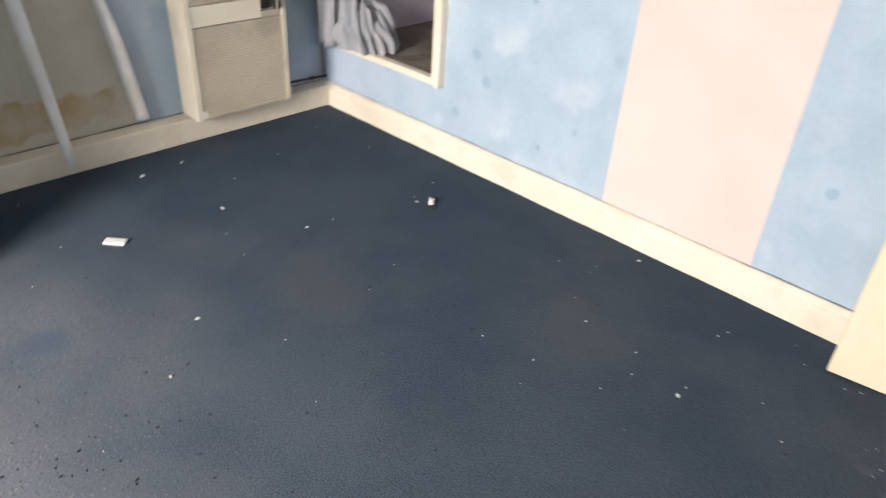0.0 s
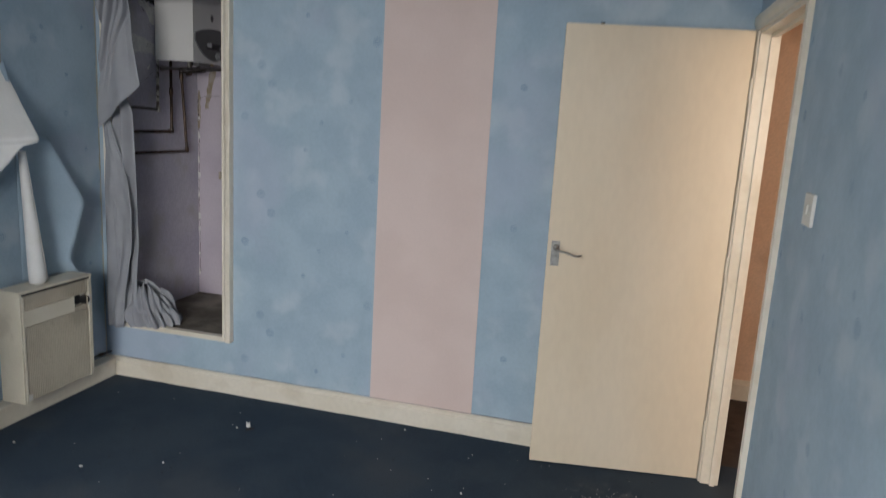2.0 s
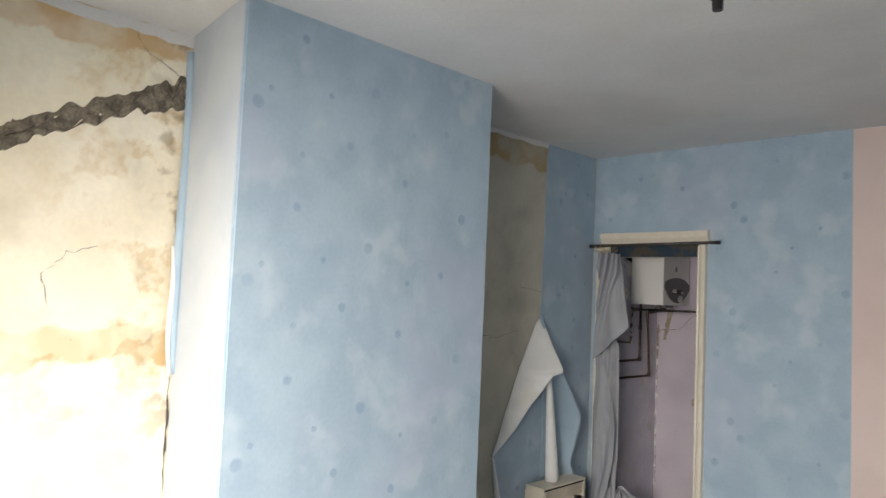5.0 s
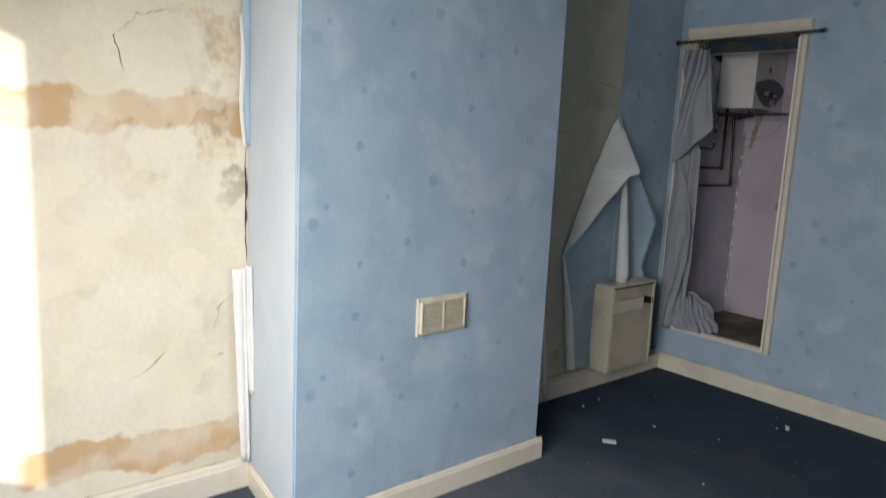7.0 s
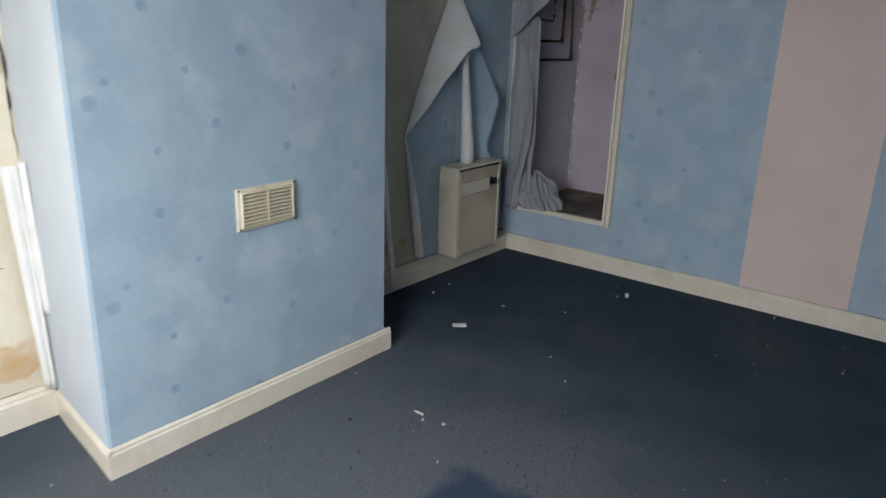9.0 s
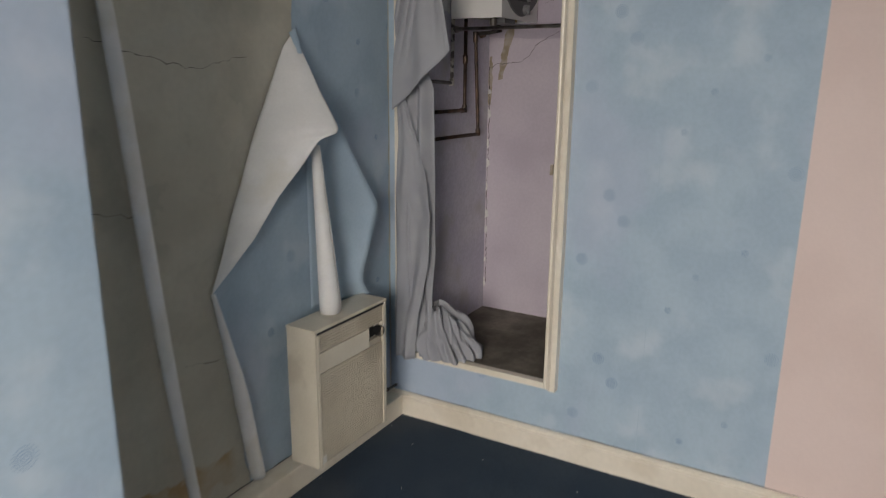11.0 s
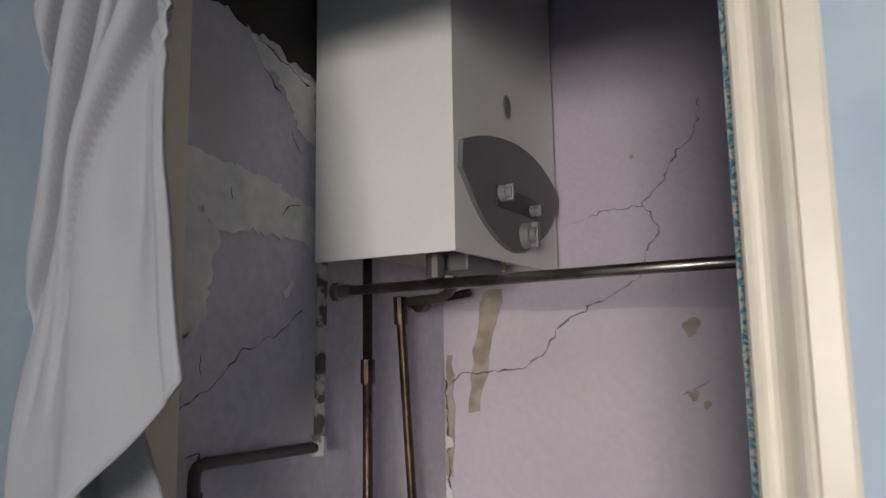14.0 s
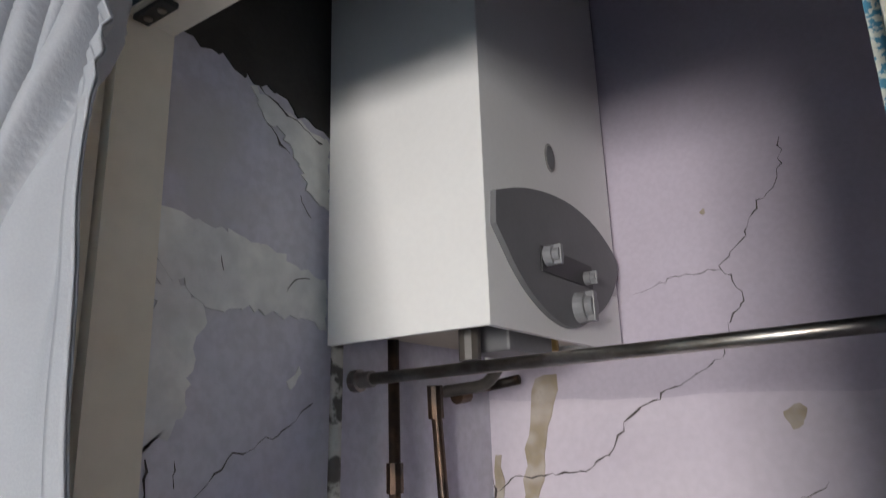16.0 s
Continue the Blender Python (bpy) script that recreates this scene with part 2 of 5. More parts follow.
window_paint = mat("white_window_paint", (0.74, 0.73, 0.70), rough=0.4, bump=0.05)[0]
render_ext = mat("grey_outside_ground", (0.16, 0.16, 0.15), (0.22, 0.22, 0.20), rough=0.95, scale=0.3, bump=0.2)[0]


def carpet_material():
    m, h = mat("navy_carpet", (0.054, 0.079, 0.113), (0.073, 0.099, 0.131), rough=0.98, scale=2.4, fine=300, fine_amt=0.65, bump=0.06, bump_scale=330, stain=(0.095, 0.098, 0.10), stain_amt=0.3, stain_scale=1.7, spec=0.05)
    n, l = h["n"], h["l"]
    # an unfaded blue rectangle and a small blue spill
    sep = n.new("ShaderNodeSeparateXYZ")
    l.new(h["tc"].outputs["Object"], sep.inputs[0])
    wob = math_node(h, 'MULTIPLY', math_node(h, 'SUBTRACT', h["nz"](9.0), 0.5), 0.10)
    # grey grit trodden into the pile, lightened further to paint window light on the floor
    def away(x, y):
        q = n.new("ShaderNodeVectorMath")
        q.operation = 'DISTANCE'
        l.new(h["tc"].outputs["Object"], q.inputs[0])
        q.inputs[1].default_value = (x, y, 0.0)
        return q.outputs["Value"]
    trod_lit = math_node(h, 'SUBTRACT', 1.0, h["ramp"](math_node(h, 'ADD', away(-1.30, -0.70), math_node(h, 'MULTIPLY', math_node(h, 'SUBTRACT', h["nz"](1.6, 5.0), 0.5), 1.6)), 0.5, 1.7))
    col = h["mix"](math_node(h, 'MULTIPLY', trod_lit, 0.6), h["col"], (0.138, 0.146, 0.158))
    grit = math_node(h, 'MULTIPLY', h["ramp"](h["nz"](120.0, 8.0), 0.55, 0.68), math_node(h, 'ADD', math_node(h, 'MULTIPLY', trod_lit, 0.6), 0.15))
    col = h["mix"](grit, col, (0.030, 0.038, 0.050))
    fluff = math_node(h, 'MULTIPLY', h["ramp"](h["nz"](150.0, 2.0), 0.60, 0.72), math_node(h, 'ADD', math_node(h, 'MULTIPLY', trod_lit, 0.5), 0.12))
    col = h["mix"](fluff, col, (0.24, 0.245, 0.25))
    # the unfaded blue square where something stood
    ax = math_node(h, 'ABSOLUTE', math_node(h, 'ADD', math_node(h, 'ADD', sep.outputs["X"], 0.79), wob))
    ay = math_node(h, 'ABSOLUTE', math_node(h, 'ADD', math_node(h, 'ADD', sep.outputs["Y"], 0.72), wob))
    inx = math_node(h, 'SUBTRACT', 1.0, h["ramp"](ax, 0.40, 0.48))
    iny = math_node(h, 'SUBTRACT', 1.0, h["ramp"](ay, 0.40, 0.48))
    col = h["mix"](math_node(h, 'MULTIPLY', math_node(h, 'MULTIPLY', inx, iny), 0.75), col, (0.022, 0.040, 0.085))
    d = n.new("ShaderNodeVectorMath")
    d.operation = 'DISTANCE'
    l.new(h["tc"].outputs["Object"], d.inputs[0])
    d.inputs[1].default_value = (-1.6, 0.323, 0.0)
    spill = math_node(h, 'SUBTRACT', 1.0, h["ramp"](math_node(h, 'ADD', d.outputs["Value"], wob), 0.02, 0.08))
    col = h["mix"](math_node(h, 'MULTIPLY', spill, 0.4), col, (0.036, 0.060, 0.105))
    e = n.new("ShaderNodeVectorMath")
    e.operation = 'DISTANCE'
    l.new(h["tc"].outputs["Object"], e.inputs[0])
    e.inputs[1].default_value = (0.26, 1.55, 0.0)
    near = math_node(h, 'SUBTRACT', 1.0, h["ramp"](e.outputs["Value"], 0.03, 0.24))
    dust = math_node(h, 'MULTIPLY', math_node(h, 'MULTIPLY', near, h["ramp"](h["nz"](14.0, 6.0), 0.50, 0.68)), 0.38)
    col = h["mix"](dust, col, (0.34, 0.33, 0.32))
    l.new(col, h["p"].inputs["Base Color"])
    return m


carpet = carpet_material()


def plaster_material(name, a, b, bands, band_colour, spots=0.5):
    """Bare plaster with rough-edged bands (z at y0, slope, half height, y_min, y_max) of a second plaster coat."""
    m, h = mat(name, a, b, rough=0.92, scale=3.2, fine=45, fine_amt=0.05, bump=0.2, bump_scale=16, stain=tuple(c * 0.66 for c in a), stain_amt=0.45, stain_scale=2.3)
    n, l = h["n"], h["l"]
    sep = n.new("ShaderNodeSeparateXYZ")
    l.new(h["tc"].outputs["Object"], sep.inputs[0])
    col = h["col"]
    for z0, slope, half, y0, y1 in bands:
        wob = math_node(h, 'MULTIPLY', math_node(h, 'SUBTRACT', h["nz"](7.0, 6.0), 0.5), 0.16)
        mid = math_node(h, 'ADD', math_node(h, 'MULTIPLY', math_node(h, 'ADD', sep.outputs["Y"], 1.05), slope), z0)
        dz = math_node(h, 'ABSOLUTE', math_node(h, 'ADD', math_node(h, 'SUBTRACT', sep.outputs["Z"], mid), wob))
        inz = math_node(h, 'SUBTRACT', 1.0, h["ramp"](dz, half - 0.008, half + 0.012))
        iny = math_node(h, 'MULTIPLY', h["ramp"](sep.outputs["Y"], y0 - 0.03, y0 + 0.03), math_node(h, 'SUBTRACT', 1.0, h["ramp"](sep.outputs["Y"], y1 - 0.03, y1 + 0.03)))
        patchy = math_node(h, 'ADD', math_node(h, 'MULTIPLY', h["ramp"](h["nz"](5.0, 6.0), 0.38, 0.6), 0.55), 0.35)
        col = h["mix"](math_node(h, 'MULTIPLY', math_node(h, 'MULTIPLY', inz, iny), patchy), col, band_colour)
    # tan flaking and dirt that has run down near the inner corner
    corner = math_node(h, 'MULTIPLY', h["ramp"](sep.outputs["Y"], -1.75, -1.10), math_node(h, 'SUBTRACT', 1.0, h["ramp"](sep.outputs["Y"], -0.9, -0.8)))
    high = math_node(h, 'MULTIPLY', corner, h["ramp"](sep.outputs["Z"], 1.0, 1.45))
    flake = math_node(h, 'MULTIPLY', h["ramp"](h["nz"](5.5, 9.0), 0.49, 0.55), math_node(h, 'ADD', math_node(h, 'MULTIPLY', h["ramp"](h["nz"](30.0, 4.0), 0.4, 0.6), 0.5), 0.3))
    col = h["mix"](math_node(h, 'MULTIPLY', high, math_node(h, 'MULTIPLY', flake, 0.8)), col, (0.60, 0.44, 0.23))
    run = math_node(h, 'MULTIPLY', h["ramp"](sep.outputs["Y"], -1.24, -1.02), math_node(h, 'MULTIPLY', high, h["ramp"](h["nz"](9.0, 8.0), 0.48, 0.60)))
    col = h["mix"](math_node(h, 'MULTIPLY', run, 0.75), col, (0.27, 0.20, 0.11))
    # pale skim coats with hard uneven edges
    col = h["mix"](math_node(h, 'MULTIPLY', h["ramp"](h["nz"](2.6, 8.0), 0.53, 0.545), 0.35), col, tuple(min(0.9, c * 1.14) for c in a))
    # small pits and dark specks of uneven size
    for size, amount in ((7.0, 0.045), (19.0, 0.05)):
        v = n.new("ShaderNodeTexVoronoi")
        v.inputs["Scale"].default_value = size
        v.inputs["Randomness"].default_value = 1.0
        l.new(h["tc"].outputs["Object"], v.inputs["Vector"])
        pick = n.new("ShaderNodeSeparateColor")
        l.new(v.outputs["Color"], pick.inputs[0])
        pits = math_node(h, 'LESS_THAN', v.outputs["Distance"], math_node(h, 'MULTIPLY', math_node(h, 'MAXIMUM', math_node(h, 'SUBTRACT', pick.outputs[0], 0.55), 0.0), amount * 3.2))
        col = h["mix"](math_node(h, 'MULTIPLY', pits, spots), col, (0.13, 0.095, 0.065))
    l.new(col, h["p"].inputs["Base Color"])
    return m


plaster_south = plaster_material("cream_bare_plaster", (0.80, 0.725, 0.565), (0.86, 0.80, 0.66), [(1.575, 0.03, 0.065, -1.95, -0.9), (0.24, -0.06, 0.075, -1.85, -0.9), (2.76, 0.0, 0.08, -2.2, -0.9)], (0.62, 0.40, 0.20))
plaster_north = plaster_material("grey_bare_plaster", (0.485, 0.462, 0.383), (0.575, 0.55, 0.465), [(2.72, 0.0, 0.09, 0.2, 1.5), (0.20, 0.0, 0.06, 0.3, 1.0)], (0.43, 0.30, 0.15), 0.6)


# ---- mesh helpers ----
def box_into(bm, x0, x1, y0, y1, z0, z1, bevel=0.0):
    r = bmesh.ops.create_cube(bm, size=1.0)
    vs = r["verts"]
    for v in vs:
        v.co = Vector(((x0 + x1) / 2 + v.co.x * (x1 - x0), (y0 + y1) / 2 + v.co.y * (y1 - y0), (z0 + z1) / 2 + v.co.z * (z1 - z0)))
    if bevel:
        es = list({e for v in vs for e in v.link_edges})
        bmesh.ops.bevel(bm, geom=es, offset=bevel, segments=2, profile=0.6, affect='EDGES')


def boxes(*bs, bevel=0.0):
    bm = bmesh.new()
    for b in bs:
        box_into(bm, *b, bevel=bevel)
    return bm


def link(name, bm, material, smooth=False, m=None):
    bmesh.ops.recalc_face_normals(bm, faces=bm.faces)
    if m is not None:
        bm.transform(m)
    me = bpy.data.meshes.new(name)
    bm.to_mesh(me)
    bm.free()
    if material is not None:
        me.materials.append(material)
    if smooth:
        for f in me.polygons:
            f.use_smooth = True
    return new(name, me)


def structure(name, bm, material, label="", m=None):
    return tagged(link(name, bm, material, m=m), label, "", "", "structure")


def part(name, bm, material, parent, label="", smooth=False, m=None):
    ob = link(name, bm, material, smooth, m)
    ob.parent = parent
    return tagged(ob, label)


def thing(name, place, label, category, group=""):
    ob = new(name)
    ob.empty_display_size = 0.1
    return tagged(ob, label, category, group)


def solid(ob, thickness, offset=0.0):
    md = ob.modifiers.new("thickness", 'SOLIDIFY')
    md.thickness, md.offset = thickness, offset
    return ob


def tube_into(bm, pts, r, seg=10, bend=0.0):
    """A round tube along pts; corners are rounded by bend."""
    pts = [Vector(p) for p in pts]
    path = [pts[0]]
    for a, b, c in zip(pts, pts[1:], pts[2:]):
        if bend:
            d0, d1 = (a - b).normalized() * bend, (c - b).normalized() * bend
            for k in range(5):
                t = k / 4
                path.append((b + d0) * (1 - t) ** 2 + b * 2 * t * (1 - t) + (b + d1) * t ** 2)
        else:
            path.append(b)
    path.append(pts[-1])
    radii = r if isinstance(r, (list, tuple)) else [r] * len(path)
    rings = []
    for i, p in enumerate(path):
        t = (path[min(i + 1, len(path) - 1)] - path[max(i - 1, 0)]).normalized()
        side = t.cross(Vector((0.31, 0.17, 0.93)) if abs(t.z) < 0.9 else Vector((1, 0.1, 0))).normalized()
        up = side.cross(t)
        rings.append([bm.verts.new(p + (side * math.cos(2 * math.pi * k / seg) + up * math.sin(2 * math.pi * k / seg)) * radii[i]) for k in range(seg)])
    for a, b in zip(rings, rings[1:]):
        for k in range(seg):
            bm.faces.new((a[k], a[(k + 1) % seg], b[(k + 1) % seg], b[k]))
    bm.faces.new(rings[0])
    bm.faces.new(rings[-1])


def tube(pts, r, seg=10, bend=0.0):
    bm = bmesh.new()
    tube_into(bm, pts, r, seg, bend)
    return bm


def sheet(nu, nv, f):
    """A grid of points f(u, v), u and v from 0 to 1."""
    bm = bmesh.new()
    vs = [[bm.verts.new(f(i / nu, j / nv)) for j in range(nv + 1)] for i in range(nu + 1)]
    for i in range(nu):
        for j in range(nv):
            bm.faces.new((vs[i][j], vs[i + 1][j], vs[i + 1][j + 1], vs[i][j + 1]))
    return bm


def along(points, t):
    """A point on a broken line of (key, ...) rows, smoothed, at key t."""
    for a, b in zip(points, points[1:]):
        if t <= b[0]:
            k = min(max((t - a[0]) / (b[0] - a[0]), 0), 1)
            return [p + (q - p) * k for p, q in zip(a[1:], b[1:])]
    return list(points[-1][1:])


def flat(plane, at, outline, depth):
    """A thin slab on a wall: plane 'x' or 'y', at that coordinate, outline of (u, z); depth is the way it stands out."""
    bm = bmesh.new()
    put = (lambda u, z, d: (at + d, u, z)) if plane == 'x' else ((lambda u, z, d: (u, at + d, z)) if plane == 'y' else (lambda u, z, d: (u, z, at + d)))
    top = [bm.verts.new(put(u, z, depth)) for u, z in outline]
    low = [bm.verts.new(put(u, z, 0)) for u, z in outline]
    bm.faces.new(top)
    for k in range(len(top)):
        j = (k + 1) % len(top)
        bm.faces.new((top[k], top[j], low[j], low[k]))
    return bm


def ragged(points, step=0.03, amount=0.006, seed=0):
    """The outline with its sides broken into short uneven pieces."""
    rnd = random.Random(seed)
    out = []
    for (a, b), (c, d) in zip(points, points[1:] + points[:1]):
        n = max(1, int(math.hypot(c - a, d - b) / step))
        for k in range(n):
            j = 0 if k == 0 else amount
            out.append((a + (c - a) * k / n + rnd.uniform(-j, j), b + (d - b) * k / n + rnd.uniform(-j, j)))
    return out


def ribbon(plane, at, pts, width, depth, seed=0, step=0.02, wander=0.006):
    """A crack: a thin uneven ribbon along pts on a wall."""
    rnd = random.Random(seed)
    path = []
    for (a, b), (c, d) in zip(pts, pts[1:]):
        n = max(1, int(math.hypot(c - a, d - b) / step))
        for k in range(n):
            path.append((a + (c - a) * k / n + rnd.uniform(-wander, wander), b + (d - b) * k / n + rnd.uniform(-wander, wander)))
    path.append(pts[-1])
    left, right = [], []
    for i, p in enumerate(path):
        q = path[min(i + 1, len(path) - 1)]
        o = path[max(i - 1, 0)]
        dx, dz = q[0] - o[0], q[1] - o[1]
        ln = math.hypot(dx, dz) or 1
        w = width * (0.18 + 0.82 * rnd.random() ** 1.6) * (0.35 if i in (0, len(path) - 1) else 1)
        left.append((p[0] - dz / ln * w / 2, p[1] + dx / ln * w / 2))
        right.append((p[0] + dz / ln * w / 2, p[1] - dx / ln * w / 2))
    bm = bmesh.new()
    put = (lambda u, z: (at + depth, u, z)) if plane == 'x' else (lambda u, z: (u, at + depth, z))
    a = [bm.verts.new(put(*p)) for p in left]
    b = [bm.verts.new(put(*p)) for p in right]
    for i in range(len(a) - 1):
        bm.faces.new((a[i], a[i + 1], b[i + 1], b[i]))
    return bm


# ---- the room ----
NY, WX, CX, CEIL, SY = 2.0, -2.62, -2.066, 2.81, -2.90
NB = NY + 0.06                   # back of the thin cupboard partition
C0, C1, CB = -1.078, 0.222, -1.003           # chimney breast from y to y
OX0, OX1, OZ0, OZ1 = -2.50, -1.845, 0.315, 2.13  # cupboard opening
EAST = pose(0.655, 2.0, 0, 0, 0, 0.83)           # the far corner of the side wall, which stands slightly askew

structure("floor", boxes((-2.9, 0.95, -3.05, 2.12, -0.12, 0.0)), carpet, "worn navy blue carpet with flecks of debris")
structure("ceiling", boxes((-2.9, 0.95, -3.05, 2.12, CEIL, CEIL + 0.12)), ceiling_paint, "white painted plaster ceiling with faint stains")
structure("wall_north", boxes((-2.62, OX0, NY, NB, 0, CEIL), (OX1, 0.72, NY, NB, 0, CEIL), (OX0, OX1, NY, NB, OZ1, CEIL), (OX0, OX1, NY, NB, 0, OZ0 - 0.025)), paper_x, "blue mottled wallpaper wall printed with small spiral motifs")
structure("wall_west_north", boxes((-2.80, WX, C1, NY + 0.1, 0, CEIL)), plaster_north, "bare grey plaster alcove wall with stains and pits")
structure("wall_west_south", boxes((-2.80, WX, -3.05, CB, 0, CEIL)), plaster_south, "bare cream plaster alcove wall with orange patches")
bm = bmesh.new()
ring = [[bm.verts.new((x, y, z)) for x, y in ((-2.80, CB), (WX, CB), (CX, C0), (CX, C1), (-2.80, C1))] for z in (0, CEIL)]
bm.faces.new(ring[0])
bm.faces.new(ring[1])
for k in range(5):
    bm.faces.new((ring[0][k], ring[0][(k + 1) % 5], ring[1][(k + 1) % 5], ring[1][k]))
bmesh.ops.bevel(bm, geom=[e for e in bm.edges if abs(e.verts[0].co.z - e.verts[1].co.z) > 1 and abs(e.verts[0].co.x - CX) < 0.01], offset=0.006, segments=3, affect='EDGES')
structure("chimney_breast", bm, paper_y, "chimney breast covered in blue spiral wallpaper")
structure("wall_south", boxes((-2.80, WIN[0], SY - 0.15, SY, 0, CEIL), (WIN[1], 0.95, SY - 0.15, SY, 0, CEIL), (WIN[0], WIN[1], SY - 0.15, SY, 0, WIN[2]), (WIN[0], WIN[1], SY - 0.15, SY, WIN[3], CEIL)), paper_x, "blue wallpapered window wall")
DY0, DY1, DZ = -0.885, -0.07, 1.995   # doorway in the side wall, in its own frame
structure("wall_east", boxes((0, 0.070, DY1, 0.0, 0, CEIL), (0, 0.070, -4.95, DY0, 0, CEIL), (0, 0.070, DY0, DY1, DZ, CEIL)), paper_y, "blue wallpapered wall with a doorway", EAST)
# sheet of the paled paper on the side that faces the window
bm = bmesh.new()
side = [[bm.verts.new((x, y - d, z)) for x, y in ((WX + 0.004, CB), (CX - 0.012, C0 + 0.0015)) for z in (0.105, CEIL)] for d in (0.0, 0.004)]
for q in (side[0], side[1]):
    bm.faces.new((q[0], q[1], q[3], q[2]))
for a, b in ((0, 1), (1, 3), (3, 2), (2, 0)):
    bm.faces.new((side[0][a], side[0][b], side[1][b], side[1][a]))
structure("chimney_side_paper", bm, paper_lit, "blue wallpaper on the chimney side, paled to paint window light")
# paper left on the alcove wall beside the stripped plaster
structure("alcove_wallpaper", flat('x', WX, ragged([(1.42, CEIL), (1.985, CEIL), (1.985, 0.1), (1.08, 0.1), (0.97, 0.86), (1.40, 1.66)], 0.04, 0.005, 3), 0.003), paper_y, "blue wallpaper with a ragged torn edge")
structure("ceiling_edge_strip", flat('x', WX, ragged([(0.245, CEIL), (1.42, CEIL), (1.42, CEIL - 0.03), (0.245, CEIL - 0.02)], 0.05, 0.006, 8), 0.004), ceiling_paint, "white paint overlap along the ceiling")
structure("ceiling_edge_strip", flat('x', WX, ragged([(-2.9, CEIL), (CB, CEIL), (CB, CEIL - 0.05), (-2.9, CEIL - 0.035)], 0.05, 0.008, 9), 0.004), ceiling_paint, "white paint overlap along the ceiling")
structure("pink_stripe", flat('y', NY, [(-0.99, 0.1), (-0.445, 0.1), (-0.452, CEIL - 0.005), (-0.99, CEIL - 0.005)], -0.003), pink, "plain pink wallpaper stripe")
# paper seams
for k, x in enumerate((-1.46,)):
    structure("paper_seam", ribbon('y', NY, [(x, 0.11), (x, 1.35)], 0.003, -0.0012, k, 0.05, 0.0015), paper_plain, "wallpaper seam")


structure("skirting_gap", ribbon('y', NY, [(-2.53, 0.1075), (-0.12, 0.1075)], 0.0035, -0.0035, 70, 0.06, 0.0012), crack_dark, "dark gap above the skirting board")
structure("skirting_gap", ribbon('x', CX, [(C0 + 0.02, 0.1075), (C1 - 0.02, 0.1075)], 0.003, 0.0015, 71, 0.06, 0.001), crack_dark, "dark gap above the skirting board")


structure("skirting_gap", ribbon('x', WX, [(C1 + 0.04, 0.103), (NY - 0.04, 0.103)], 0.006, 0.0045, 72, 0.05, 0.0018), crack_dark, "dark gap above the alcove ledge")
structure("skirting_gap", ribbon('x', WX, [(-2.85, 0.128), (CB - 0.03, 0.128)], 0.003, 0.0015, 73, 0.06, 0.001), crack_dark, "dark gap above the skirting board")


def skirting(name, x0, y0, x1, y1, side, h=0.105, d=0.03):
    """A moulded board along the wall from (x0, y0) to (x1, y1); side is the way it stands out."""
    prof = [(0, 0), (d, 0), (d, h * 0.80), (d * 0.72, h * 0.86), (d * 0.72, h * 0.93), (d * 0.35, h), (0, h)]
    n = max(2, int(math.hypot(x1 - x0, y1 - y0) / 0.12))
    bm = bmesh.new()
    rings = []
    for i in range(n + 1):
        t = i / n
        x, y = x0 + (x1 - x0) * t, y0 + (y1 - y0) * t
        w = 0.0015 * math.sin(i * 1.7) if 0 < i < n else 0
        rings.append([bm.verts.new((x + side[0] * (p + (w if p else 0)), y + side[1] * (p + (w if p else 0)), z + (w if z else 0))) for p, z in prof])
    for a, b in zip(rings, rings[1:]):
        for k in range(len(prof)):
            j = (k + 1) % len(prof)
            bm.faces.new((a[k], a[j], b[j], b[k]))
    bm.faces.new(rings[0])
    bm.faces.new(rings[-1])
    return structure(name, bm, cream, "cream painted skirting board with scuffed edges")


skirting("baseboard", WX, NY, -0.1, NY, (0, -1))
skirting("baseboard", -0.1, NY, 0.63, NY, (0, -1), 0.105, 0.02)
structure("baseboard", boxes((WX, WX + 0.085, C1 + 0.03, NY - 0.03, 0, 0.1), bevel=0.006), cream, "thick cream painted skirting ledge in the alcove")
skirting("baseboard", CX, C0 - 0.014, CX, C1 + 0.03, (1, 0), 0.105, 0.014)
skirting("baseboard", WX + 0.03, CB, CX + 0.014, C0 - 0.002, (0, -1), 0.105, 0.014)
skirting("baseboard", WX, SY, WX, CB - 0.01, (1, 0), 0.125)
skirting("baseboard", CX, C1, WX + 0.03, C1, (0, 1), 0.105, 0.03)
skirting("baseboard", WX, SY, 0.80, SY, (0, 1))
structure("baseboard", boxes((-0.025, 0, -4.95, -0.95, 0, 0.105), bevel=0.004), cream, "cream painted skirting board", EAST)

# window that the daylight comes through
win = thing("window_1", None, "white painted sash window in the window wall", "window")
win["kind"] = "structure"
wx0, wx1, wz0, wz1 = WIN
part("window_frame", boxes((wx0, wx0 + 0.05, SY - 0.13, SY - 0.06, wz0, wz1), (wx1 - 0.05, wx1, SY - 0.13, SY - 0.06, wz0, wz1), (wx0 + 0.05, wx1 - 0.05, SY - 0.13, SY - 0.06, wz1 - 0.05, wz1), (wx0 + 0.05, wx1 - 0.05, SY - 0.13, SY - 0.06, wz0, wz0 + 0.05), ((wx0 + wx1) / 2 - 0.02, (wx0 + wx1) / 2 + 0.02, SY - 0.13, SY - 0.06, wz0 + 0.05, wz1 - 0.05)), window_paint, win)
part("window_sill", boxes((wx0 - 0.04, wx1 + 0.04, SY - 0.05, SY + 0.07, wz0 - 0.03, wz0), bevel=0.004), window_paint, win)
